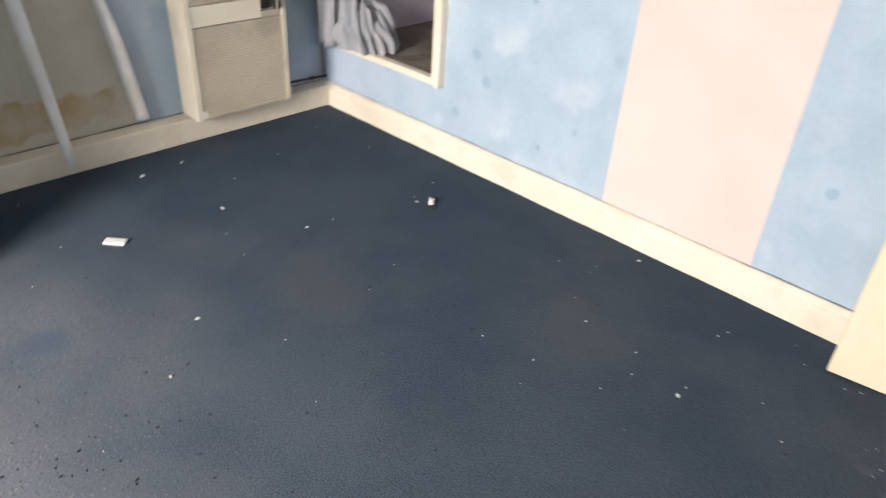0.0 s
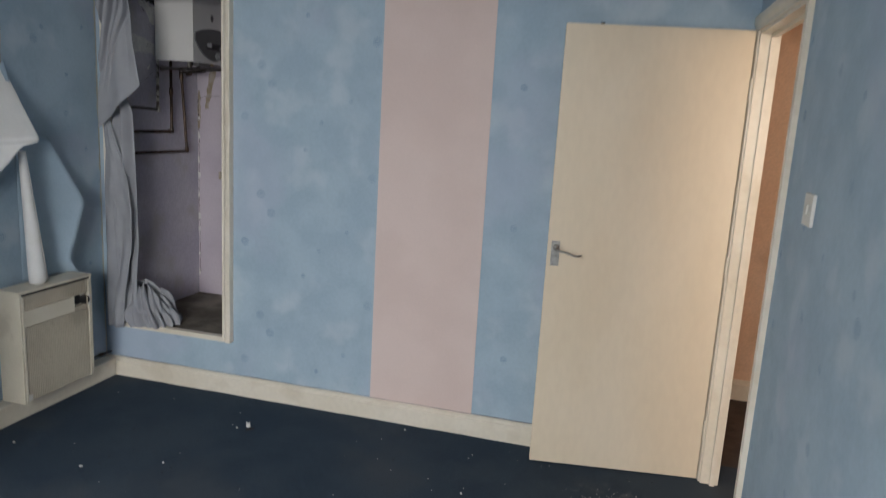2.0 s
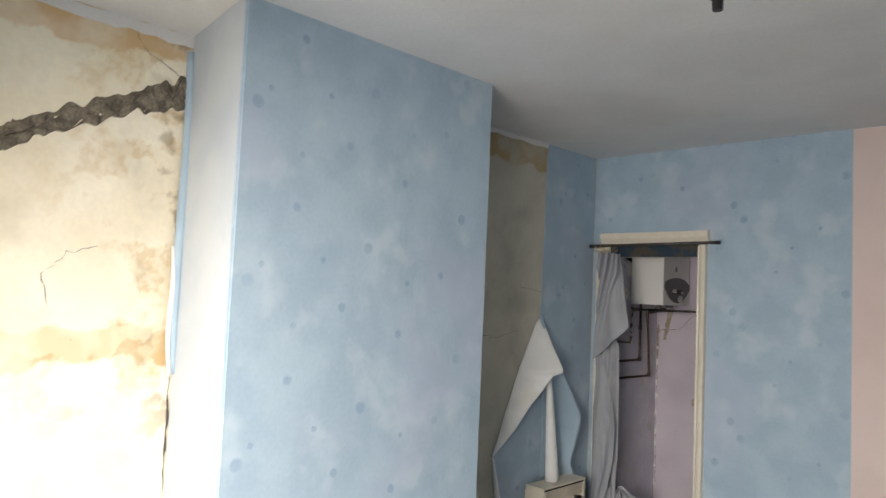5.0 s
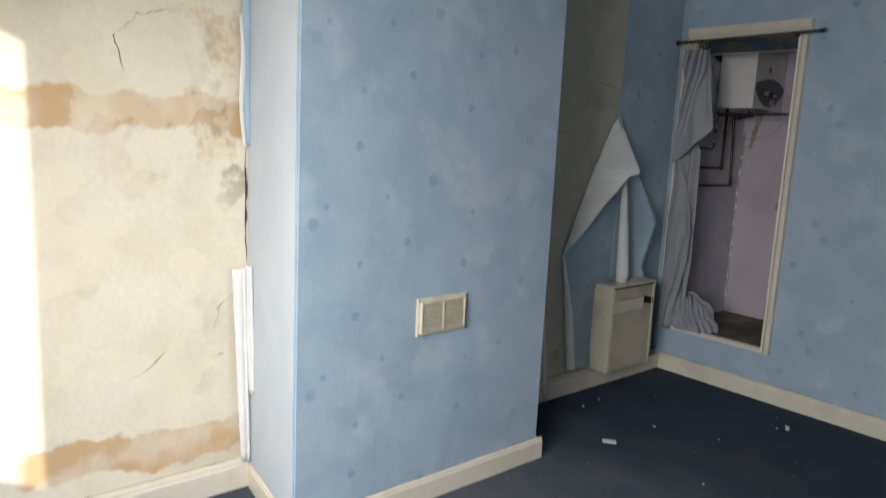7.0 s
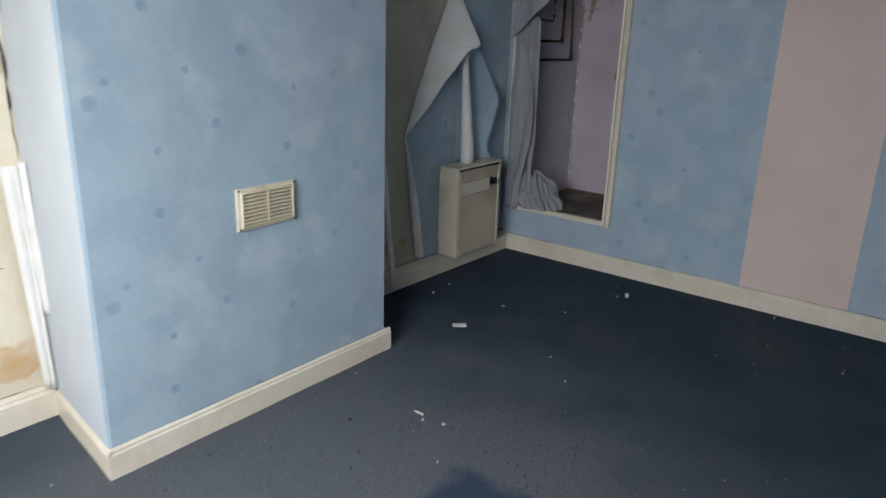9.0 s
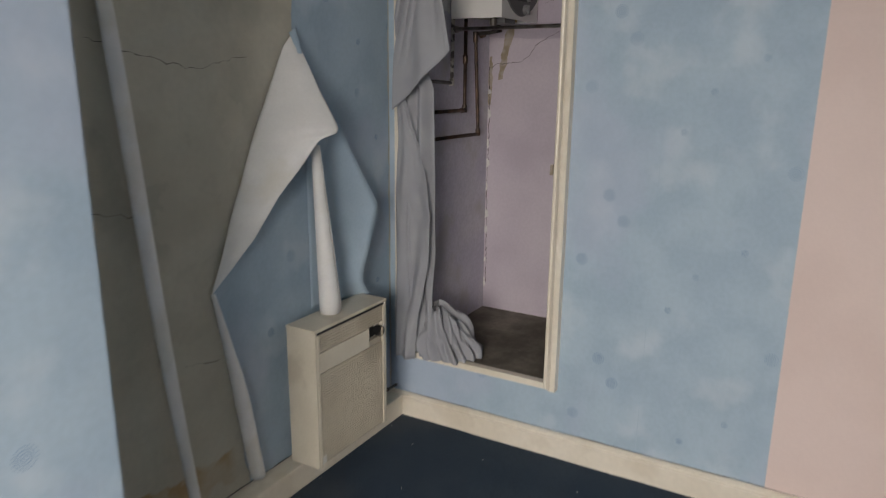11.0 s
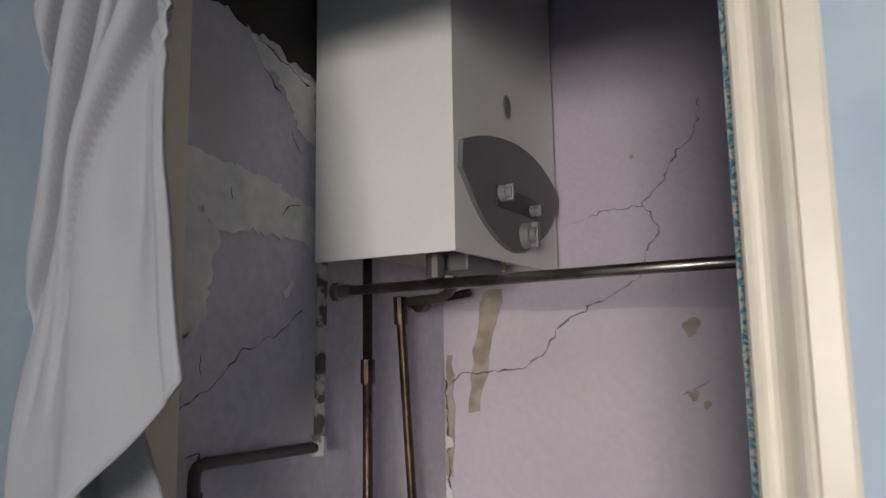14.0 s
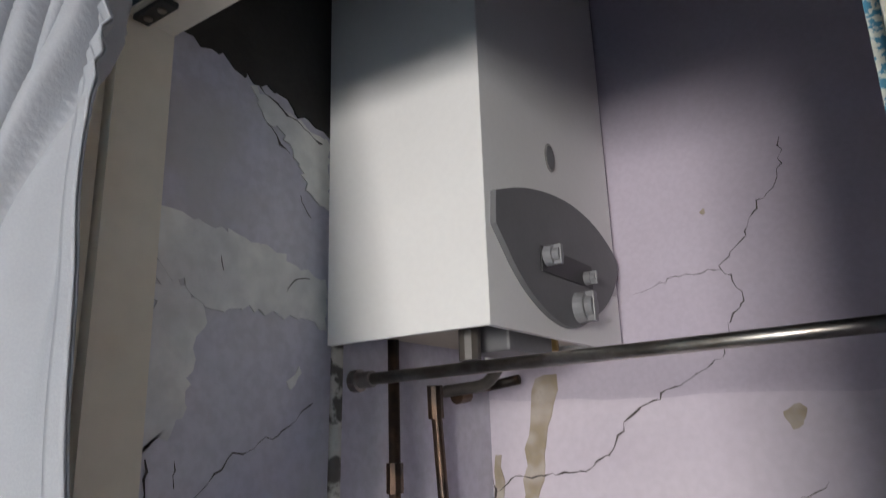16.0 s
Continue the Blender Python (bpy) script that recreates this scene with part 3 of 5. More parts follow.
structure("ground", boxes((-300, 300, -300, -3.3, -3.2, -3.0)), render_ext, "grey ground outside")

# landing beyond the doorway
structure("landing_floor", boxes((0.55, 2.0, -0.2, 3.2, -0.1, -0.004)), landing_carpet, "brown landing carpet")
structure("landing_wall_north", boxes((0.66, 2.0, 3.07, 3.2, 0, CEIL)), landing_wall, "peach painted landing wall")
structure("landing_wall_east", boxes((1.75, 1.9, -0.2, 3.07, 0, CEIL)), landing_wall, "peach painted landing wall")
structure("landing_wall_west", boxes((0.66, 0.74, 2.06, 3.07, 0, CEIL)), landing_wall, "peach painted landing wall")
# unseen wall, its opening made up to go with the landing fill
structure("landing_wall_south", boxes((0.80, 1.9, -0.2, -0.1, 0, 1.0), (0.80, 1.9, -0.2, -0.1, 2.2, CEIL), (0.80, 0.88, -0.2, -0.1, 1.0, 2.2), (1.65, 1.9, -0.2, -0.1, 1.0, 2.2)), landing_wall, "peach landing wall with an unseen opening added for the fill light")
structure("landing_ceiling", boxes((0.6, 2.0, -0.2, 3.2, CEIL + 0.002, CEIL + 0.12)), ceiling_paint, "white landing ceiling")
skirting("landing_baseboard", 0.74, 3.07, 1.75, 3.07, (0, -1), 0.12)

# door frame, in the side wall's own frame
frame_ob = thing("door_frame", None, "cream painted door frame with lining and architrave", "door frame")
frame_ob["kind"] = "structure"
part("lining", boxes((-0.004, 0.074, DY1 - 0.025, DY1, 0, DZ), (-0.004, 0.074, DY0, DY0 + 0.025, 0, DZ), (-0.004, 0.074, DY0 + 0.025, DY1 - 0.025, DZ - 0.025, DZ)), cream, frame_ob, m=EAST)
part("stop", boxes((0.036, 0.056, DY1 - 0.04, DY1 - 0.025, 0, DZ - 0.025), (0.036, 0.056, DY0 + 0.025, DY0 + 0.04, 0, DZ - 0.025), (0.036, 0.056, DY0 + 0.04, DY1 - 0.04, DZ - 0.04, DZ - 0.025)), cream, frame_ob, m=EAST)


def architrave_bm(a, b, w, d, lead):
    """A moulded strip from a to b; w across (a vector), d out (a vector)."""
    a, b, w, d = Vector(a), Vector(b), Vector(w), Vector(d)
    prof = [(0, 0), (0, 0.52), (0.04, 0.60), (0.12, 0.63), (0.17, 0.58), (0.22, 0.56), (0.28, 0.58), (0.36, 0.68), (0.44, 0.82), (0.50, 0.90), (0.56, 0.94), (0.61, 0.95), (0.625, 0.88), (0.64, 0.95), (0.94, 0.93), (1.0, 0.88), (1.0, 0)]
    bm = bmesh.new()
    n = 10
    rings = []
    for i in range(n + 1):
        p = a + (b - a) * i / n
        j = lead * math.sin(i * 2.3) if 0 < i < n else 0
        rings.append([bm.verts.new(p + w * (u + (j if u == 1.0 else 0)) + d * v) for u, v in prof])
    for r, q in zip(rings, rings[1:]):
        for k in range(len(prof)):
            m = (k + 1) % len(prof)
            bm.faces.new((r[k], r[m], q[m], q[k]))
    bm.faces.new(rings[0])
    bm.faces.new(rings[-1])
    return bm


part("architrave", architrave_bm((0, DY0 + 0.012, 0), (0, DY0 + 0.012, DZ - 0.012), (0, -0.062, 0), (-0.02, 0, 0), 0.02), cream, frame_ob, m=EAST)
part("architrave", architrave_bm((0, DY1 - 0.012, 0), (0, DY1 - 0.012, DZ - 0.012), (0, 0.062, 0), (-0.02, 0, 0), 0.02), cream, frame_ob, m=EAST)
part("architrave", architrave_bm((0, DY0 - 0.05, DZ - 0.012), (0, -0.002, DZ - 0.012), (0, 0, 0.062), (-0.021, 0, 0), 0.02), cream, frame_ob, m=EAST)

# the open door, folded back along the long wall
HINGE = pose(0.638, 1.925, 0, 0, 0, 8.1)     # the door runs along -x from here
door = thing("door_1", None, "cream painted flush door standing wide open", "door")
door["kind"] = "structure"
part("door_leaf", boxes((-0.762, 0, 0.0, 0.036, 0.008, 1.985), bevel=0.003), door_paint, door, m=HINGE)
plate = part("handle_plate", boxes((-0.745, -0.708, -0.004, 0, 0.948, 1.06), bevel=0.0015), chrome, door, "chrome lever handle plate", m=HINGE)
part("lever", tube([(-0.726, -0.004, 1.025), (-0.726, -0.045, 1.025), (-0.684, -0.052, 1.018), (-0.640, -0.05, 1.005), (-0.615, -0.05, 1.010)], 0.0045, 8), chrome, plate, smooth=True, m=HINGE)
bm = bmesh.new()
bmesh.ops.create_uvsphere(bm, u_segments=12, v_segments=8, radius=0.014, matrix=pose(-0.726, -0.008, 1.032))
part("rose", bm, chrome, plate, smooth=True, m=HINGE)
for z in (0.25, 1.0, 1.75):
    part("hinge", tube([(0.006, -0.004, z - 0.045), (0.006, -0.004, z + 0.045)], 0.006, 8), cream, door, "painted-over hinge", m=HINGE)
part("screw", boxes((-0.62, -0.605, 0.004, 0.03, 1.985, 1.992)), dark_chip, door, m=HINGE)

# light switch and a thin cable on the side wall
sw = thing("light_switch", None, "white plastic light switch on the blue wall", "light switch")
part("switch_plate", boxes((-0.009, 0, -1.275, -1.19, 1.345, 1.43), bevel=0.002), white_plastic, sw, m=EAST)
part("rocker", boxes((-0.014, -0.009, -1.24, -1.225, 1.375, 1.40), bevel=0.0015), white_plastic, sw, m=EAST)
cable = thing("cable", None, "thin dark cable running down the blue wall", "cable")
part("cable_run", tube([(-0.004, -0.93, CEIL), (-0.004, -0.95, 2.5), (-0.004, -0.945, 2.09)], 0.0025, 6), black, cable, m=EAST)

# lamp holder at the ceiling
lamp = thing("pendant_lamp", None, "black lamp holder on a short ceiling flex without a bulb", "lamp holder")
bm = bmesh.new()
bmesh.ops.create_cone(bm, segments=20, radius1=0.042, radius2=0.03, depth=0.022, cap_ends=True, matrix=pose(-0.72, -0.38, CEIL - 0.011))
part("ceiling_rose", bm, white_plastic, lamp, "white ceiling rose")
part("flex", tube([(-0.72, -0.38, CEIL - 0.02), (-0.72, -0.38, 2.74), (-0.72, -0.38, 2.72), (-0.72, -0.38, 2.69)], [0.004, 0.004, 0.012, 0.014], 10), white_plastic, lamp)
part("socket", tube([(-0.72, -0.38, 2.69), (-0.72, -0.38, 2.68), (-0.72, -0.38, 2.679), (-0.72, -0.38, 2.667), (-0.72, -0.38, 2.666), (-0.72, -0.38, 2.632)], [0.012, 0.017, 0.022, 0.022, 0.016, 0.014], 16), black, lamp, smooth=False)

# vent on the chimney breast
vent = thing("air_vent", None, "cream plastic louvred air vent on the chimney breast", "vent")
VY0, VY1, VZ0, VZ1, VX = -0.548, -0.288, 0.728, 0.881, CX
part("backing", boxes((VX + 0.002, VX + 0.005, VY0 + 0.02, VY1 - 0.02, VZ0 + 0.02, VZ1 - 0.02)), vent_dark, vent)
bm = bmesh.new()
rings = []
for inset, out in ((0, 0), (0, 0.007), (0.003, 0.010), (0.012, 0.011), (0.014, 0.020), (0.019, 0.021), (0.022, 0.006)):
    rings.append([bm.verts.new((VX + out, y, z)) for y, z in ((VY0 + inset, VZ0 + inset), (VY1 - inset, VZ0 + inset), (VY1 - inset, VZ1 - inset), (VY0 + inset, VZ1 - inset))])
for p, q in zip(rings, rings[1:]):
    for k in range(4):
        bm.faces.new((p[k], p[(k + 1) % 4], q[(k + 1) % 4], q[k]))
part("surround", bm, vent_cream, vent)
for half in ((VY0 + 0.021, (VY0 + VY1) / 2 - 0.0025), ((VY0 + VY1) / 2 + 0.0025, VY1 - 0.021)):
    for k in range(8):
        z = VZ0 + 0.026 + k * 0.0135
        bm = bmesh.new()
        q = [(VX + 0.007, z + 0.0080), (VX + 0.018, z + 0.0040), (VX + 0.018, z - 0.0004), (VX + 0.007, z + 0.0040)]
        e0 = [bm.verts.new((x, half[0], zz)) for x, zz in q]
        e1 = [bm.verts.new((x, half[1], zz)) for x, zz in q]
        for i in range(4):
            bm.faces.new((e0[i], e0[(i + 1) % 4], e1[(i + 1) % 4], e1[i]))
        bm.faces.new(e0)
        bm.faces.new(e1)
        part("slat", bm, vent_cream, vent)
part("mullion", boxes((VX + 0.006, VX + 0.0192, (VY0 + VY1) / 2 - 0.0025, (VY0 + VY1) / 2 + 0.0025, VZ0 + 0.021, VZ1 - 0.021)), vent_cream, vent)
for y in (VY0 + 0.0065, VY1 - 0.0065):
    for z in (VZ0 + 0.0065, VZ1 - 0.0065):
        part("screw", tube([(VX + 0.009, y, z), (VX + 0.0125, y, z)], 0.0032, 8), dark_chip, vent)

# gas heater in the alcove
HX0, HX1, HY0, HY1, HZ0, HZ1 = WX + 0.055, -2.432, 1.243, 1.688, 0.122, 0.668
heater = thing("wall_heater", None, "cream metal wall convector heater with louvred front, dusty top", "heater")
part("casing", boxes((HX0, HX1, HY0, HY0 + 0.012, HZ0, HZ1 - 0.012), (HX0, HX1, HY1 - 0.012, HY1, HZ0, HZ1 - 0.012), (HX0, HX1 - 0.03, HY0 + 0.012, HY1 - 0.012, HZ0, HZ1 - 0.012), bevel=0.003), heater_cream, heater)
part("top", boxes((HX0, HX1 + 0.002, HY0 - 0.003, HY1 + 0.003, HZ1 - 0.012, HZ1), bevel=0.003), heater_cream, heater, "dusty heater top")
# black strip put in as the shadow line below the top
part("shadow_gap", boxes((HX0, HX1 - 0.004, HY0 + 0.012, HY1 - 0.012, HZ1 - 0.024, HZ1 - 0.0122)), black, heater, "black strip painting the shaded slot under the heater top")
for y in (HY0 + 0.012, HY1 - 0.024):
    part("stile", boxes((HX1 - 0.014, HX1 + 0.001, y, y + 0.012, HZ0, HZ1 - 0.026), bevel=0.002), heater_cream, heater, "cream front edge of the casing")
part("wall_plate", boxes((WX + 0.003, HX0, HY0 + 0.06, HY1 - 0.06, HZ0 + 0.05, HZ1 - 0.05)), heater_cream, heater)


def louvre(y0, y1, z0, z1, x, pitch, name):
    # the backing plate is dark to paint shade into the gaps
    grille = part(name, boxes((x - 0.014, x - 0.010, y0, y1, z0, z1)), vent_dark, heater, "beige ribbed grille over a dark backing that paints gap shade")
    bm = bmesh.new()
    n = int((y1 - y0) / pitch)
    for k in range(n):
        y = y0 + (k + 0.5) * (y1 - y0) / n
        box_into(bm, x - 0.0098, x, y - pitch * 0.24, y + pitch * 0.24, z0, z1)
    rows = int((z1 - z0) / pitch)
    for k in range(rows):
        z = z0 + (k + 0.5) * (z1 - z0) / rows
        box_into(bm, x - 0.0096, x - 0.0008, y0, y1, z - pitch * 0.24, z + pitch * 0.24)
    return tagged(part("ribs", bm, grille_beige, grille), "", "", "", "stuff")


louvre(HY0 + 0.018, HY1 - 0.018, HZ1 - 0.092, HZ1 - 0.024, HX1 - 0.003, 0.0105, "upper_grille")
louvre(HY0 + 0.018, HY1 - 0.018, HZ0 + 0.006, HZ1 - 0.178, HX1 - 0.003, 0.0105, "lower_grille")
part("band", boxes((HX1 - 0.03, HX1 - 0.002, HY0 + 0.014, HY1 - 0.115, HZ1 - 0.174, HZ1 - 0.096), bevel=0.002), heater_cream, heater)
part("control_recess", boxes((HX1 - 0.03, HX1 - 0.022, HY1 - 0.115, HY1 - 0.025, HZ1 - 0.174, HZ1 - 0.096)), white_plastic, heater)
part("dial_window", boxes((HX1 - 0.022, HX1 - 0.019, HY1 - 0.112, HY1 - 0.062, HZ1 - 0.146, HZ1 - 0.100)), black, heater, "black dial window")
part("control_tray", boxes((HX1 - 0.03, HX1 - 0.004, HY1 - 0.115, HY1 - 0.03, HZ1 - 0.176, HZ1 - 0.150), bevel=0.002), grille_beige, heater)
kn = part("control_knob", tube([(HX1 - 0.022, HY1 - 0.045, HZ1 - 0.128), (HX1 + 0.008, HY1 - 0.045, HZ1 - 0.128)], 0.021, 18), black, heater, "black control knob")
part("pointer", boxes((HX1 + 0.008, HX1 + 0.013, HY1 - 0.048, HY1 - 0.042, HZ1 - 0.146, HZ1 - 0.110)), grille_beige, kn)
part("edge_tab", boxes((HX1 - 0.004, HX1 + 0.003, HY1 - 0.024, HY1 - 0.012, HZ1 - 0.165, HZ1 - 0.105), bevel=0.002), white_plastic, heater)
part("badge", boxes((HX1 - 0.004, HX1 + 0.001, HY0 + 0.022, HY0 + 0.045, HZ0 + 0.012, HZ0 + 0.04)), white_plastic, heater)


feed = thing("pipe", None, "short dark gas pipe from the heater to the corner", "pipe")
part("tube", tube([(WX + 0.028, HY1 - 0.02, 0.135), (WX + 0.028, NY + 0.001, 0.125)], 0.006, 10), pipe_dark, feed, smooth=True)
part("elbow", tube([(WX + 0.028, 1.90, 0.129), (WX + 0.028, 1.93, 0.128)], 0.009, 10), copper, feed)

# ---- peeling wallpaper ----
LEFT = [(0.0, -2.612, 1.385, 1.675), (0.05, -2.61, 1.345, 1.640), (0.35, -2.61, 1.205, 1.40), (0.68, -2.608, 1.075, 1.13), (1.0, -2.590, 0.940, 0.860)]
RIGHT = [(0.0, -2.60, 1.392, 1.678), (0.2, -2.52, 1.400, 1.52), (0.38, -2.425, 1.397, 1.372), (0.41, -2.425, 1.393, 1.350), (0.46, -2.45, 1.325, 1.330), (0.58, -2.475, 1.27, 1.255), (0.70, -2.50, 1.165, 1.150), (0.80, -2.54, 1.087, 1.020), (0.90, -2.565, 1.01, 0.935), (1.0, -2.588, 0.942, 0.862)]


def flap(u, v):
    a, b = Vector(along(LEFT, v)), Vector(along(RIGHT, v))
    p = a.lerp(b, u)
    w = (b - a).length
    p.x += 0.12 * w * math.sin(math.pi * u) + 0.020 * math.sin(math.pi * u) * math.exp(-((v - 0.40) / 0.03) ** 2) - 0.026 * math.sin(math.pi * u) * math.exp(-((v - 0.46) / 0.05) ** 2)
    return p + Vector((noise.noise(p * 9) * 0.004, 0, 0))


peel = thing("peeled_wallpaper_flap", None, "large torn wallpaper flap folded over showing white backing", "wallpaper")
solid(part("flap", sheet(22, 70, flap), backing, peel, smooth=True), 0.0012)
STRIP = [(0.0, -2.590, 0.940, 0.862), (0.5, -2.590, 1.005, 0.55), (1.0, -2.585, 1.070, 0.135)]


def edge_curl(u, v):
    p = Vector(along(STRIP, v))
    w = 0.012 + 0.038 * min(v * 1.6, 1)
    a = -0.3 + 2.5 * u
    return p + Vector((w * 0.55 * math.sin(a), -w * 0.55 * math.cos(a) + w * 0.3, 0.0))


solid(part("rolled_edge", sheet(10, 24, edge_curl), backing, peel, smooth=True), 0.001)
solid(part("torn_tip", sheet(6, 6, lambda u, v: Vector((-2.612 + 0.035 * v + 0.012 * math.sin(u * 5), 1.375 + 0.055 * u * (1 - 0.4 * v), 1.66 + 0.05 * (1 - v) * (1 - abs(u - 0.5)) - 0.045 * v))), paper_plain, peel), 0.001)

roll = thing("wallpaper_roll", None, "torn wallpaper rolled into a white cone standing on the heater", "wallpaper")


def cone(u, v):
    r = 0.016 + (0.043 - 0.016) * v
    a = 2 * math.pi * 1.12 * u + 0.6
    r *= 1 - 0.10 * u
    return Vector((-2.535 + 0.02 * v + r * math.cos(a), 1.402 + 0.036 * v + r * math.sin(a), 1.30 + (0.672 - 1.30) * v + 0.012 * v * math.sin(a)))


solid(part("rolled_paper", sheet(30, 12, cone), backing, roll, smooth=True), 0.0012)

loose = thing("loose_wallpaper_sheet", None, "loose blue wallpaper sheet curling away from the alcove wall", "wallpaper")
EDGE = [(0.0, -2.614, 1.62, 1.36), (0.12, -2.592, 1.672, 1.245), (0.42, -2.535, 1.762, 1.030), (0.68, -2.54, 1.690, 0.834), (0.72, -2.545, 1.674, 0.80), (0.84, -2.55, 1.660, 0.735), (1.0, -2.55, 1.72, 0.66)]


def loose_sheet(u, v):
    b = Vector(along(EDGE, v))
    a = Vector((-2.612, 1.44, b.z))
    p = a.lerp(b, u)
    p.x += -0.015 * math.sin(math.pi * u) + 0.02 * u ** 6
    return p


solid(part("sheet", sheet(16, 30, loose_sheet), paper_plain, loose, smooth=True), 0.0012)


def ribbon_curl(name, label, p0, p1, width, turn, start, material, inner=None):
    """A narrow hanging strip of paper, curled across its width."""
    ob = thing(name, None, label, "wallpaper")
    p0, p1 = Vector(p0), Vector(p1)

    def f(u, v):
        p = p0.lerp(p1, v)
        w = width * (0.55 + 0.45 * math.sin(math.pi * (0.15 + 0.8 * v)))
        r = w / max(turn, 0.3)
        a = start + turn * (u - 0.5)
        return p + Vector((r * math.cos(a) - r * math.cos(start), r * math.sin(a) - r * math.sin(start), 0)) + Vector((0.006 * math.sin(v * 5 + start), 0.005 * math.sin(v * 7), 0))
    solid(part("strip", sheet(10, 24, f), material, ob, smooth=True), 0.001)
    return ob


ribbon_curl("hanging_wallpaper_strip", "long pale curled wallpaper strip hanging beside the chimney breast", (-2.605, 0.62, 2.25), (-2.47, 0.755, 0.05), 0.075, 2.4, 0.2, backing)
ribbon_curl("hanging_wallpaper_strip", "blue wallpaper edge hanging off the chimney side", (-2.60, C1 + 0.12, 2.0), (-2.50, C1 + 0.22, 0.105), 0.10, 1.2, 0.9, paper_plain)
ribbon_curl("hanging_wallpaper_strip", "curled blue and white wallpaper strip in the alcove corner", (-2.60, CB - 0.022, 2.74), (-2.58, CB - 0.022, 1.45), 0.05, 2.4, -0.6, paper_plain)
ribbon_curl("hanging_wallpaper_strip", "pale curled wallpaper strip in the alcove corner", (-2.60, CB - 0.037, 1.95), (-2.575, CB - 0.032, 1.44), 0.03, 2.0, 0.2, backing)


def folded_strip(label, pts, w0, w1, lean):
    """A stiff strip of torn paper leaning in the corner: creased down its length, its top edge cut off square."""
    ob = thing("hanging_wallpaper_strip", None, label, "wallpaper")
    top, low = Vector(pts[0]), Vector(pts[1])
    across = Vector((lean[0], lean[1], 0)).normalized()
    out = Vector((-across.y, across.x, 0))

    def f(u, v):
        w = w0 + (w1 - w0) * v
        return top.lerp(low, v) + across * w * (u - 0.5) - out * (0.010 * (1 - abs(2 * u - 1)) + 0.004 * math.sin(3 * v + 2 * u)) + Vector((0, 0, 0.006 * u * (1 - v)))
    solid(part("strip", sheet(8, 20, f), backing, ob, smooth=True), 0.0012)
    solid(part("curled_edge", sheet(8, 20, lambda u, v: f(1.0, v) + across * 0.007 * math.sin(4.2 * u) + out * 0.007 * (math.cos(4.2 * u) - 1)), backing, ob, smooth=True), 0.001)


folded_strip("pale folded wallpaper strip leaning in the alcove corner", ((-2.585, CB - 0.060, 0.955), (-2.57, CB - 0.036, 0.128)), 0.050, 0.030, (0.55, 0.85))
folded_strip("short pale wallpaper strip hanging beside a longer one", ((-2.565, CB - 0.022, 0.965), (-2.545, CB - 0.020, 0.43)), 0.040, 0.022, (0.9, 0.35))
structure("plaster_crack", ribbon('x', WX, [(CB - 0.012, 2.05), (CB - 0.014, 1.5), (CB - 0.012, 0.97)], 0.012, 0.003, 31, 0.03, 0.003), crack_dark, "dark open joint in the alcove corner")
structure("plaster_crack", ribbon('x', WX, [(-1.30, 1.93), (-1.42, 1.90), (-1.50, 1.82), (-1.47, 1.70)], 0.004, 0.002, 32, 0.015, 0.007), crack_dark, "dark crack in bare plaster")

# rough gash of bare masonry high on the stripped alcove wall
GASH = [(0.0, -1.0, 2.58, 0.075), (0.35, -1.20, 2.50, 0.05), (0.6, -1.42, 2.40, 0.045), (1.0, -1.75, 2.22, 0.055)]


def gash(u, v):
    y, z, h = along(GASH, v)
    e = 1 - abs(2 * u - 1)
    q = Vector((u * 3, v * 14, 3))
    wob = noise.noise(Vector((u * 2, v * 18, 1))) * 0.03
    return Vector((WX - 0.004 + min(1, e * 4) * (0.012 + 0.012 * noise.noise(q * 2.1) + 0.006 * noise.noise(q * 6)), y, z + (2 * u - 1) * h + wob))


structure("rubble_gash", sheet(12, 90, gash), rubble, "crumbling dark masonry exposed in the plaster")
for s, pts in enumerate(([(-1.04, 2.63), (-1.2, 2.70), (-1.26, 2.80)], [(-1.06, 0.86), (-1.13, 0.80), (-1.15, 0.70)], [(-1.35, 0.64), (-1.42, 0.58), (-1.48, 0.56)], [(-1.10, 0.60), (-1.16, 0.605)])):
    structure("plaster_crack", ribbon('x', WX, pts, 0.004, 0.002, s, 0.02, 0.006), crack_dark, "dark crack in bare plaster")
for s, pts in enumerate(([(0.60, 1.63), (0.95, 1.56), (1.18, 1.60)], [(0.84, 0.64), (0.98, 0.62)], [(1.16, 1.88), (1.42, 1.84)], [(0.5, 1.2), (0.75, 1.14)])):
    structure("plaster_crack", ribbon('x', WX, pts, 0.0032, 0.002, 20 + s, 0.02, 0.008), crack_dark, "dark crack in bare plaster")


# ---- cupboard ----
QX0, QX1, QY0, QY1, QC = -2.52, -1.58, NB, 2.757, 2.56
structure("cupboard_wall_west", boxes((QX0 - 0.1, QX0, QY0, QY1 + 0.1, 0, 2.70)), lilac, "flaking lilac cupboard wall")
structure("cupboard_wall_north", boxes((QX0, QX1, QY1, QY1 + 0.1, 0, 2.70)), lilac_pale, "cracked pale lilac cupboard wall")
structure("cupboard_wall_east", boxes((QX1, QX1 + 0.1, QY0, QY1 + 0.1, 0, 2.70)), lilac, "lilac cupboard wall")
structure("cupboard_floor", boxes((QX0, QX1, NY + 0.021, QY1, OZ0 - 0.024, OZ0 - 0.004)), lino, "dusty brown cupboard floor")
structure("cupboard_ceiling", boxes((QX0 - 0.1, QX1 + 0.1, QY0, QY1 + 0.1, QC, QC + 0.1)), dark_void, "cupboard ceiling, its shade painted near-black")
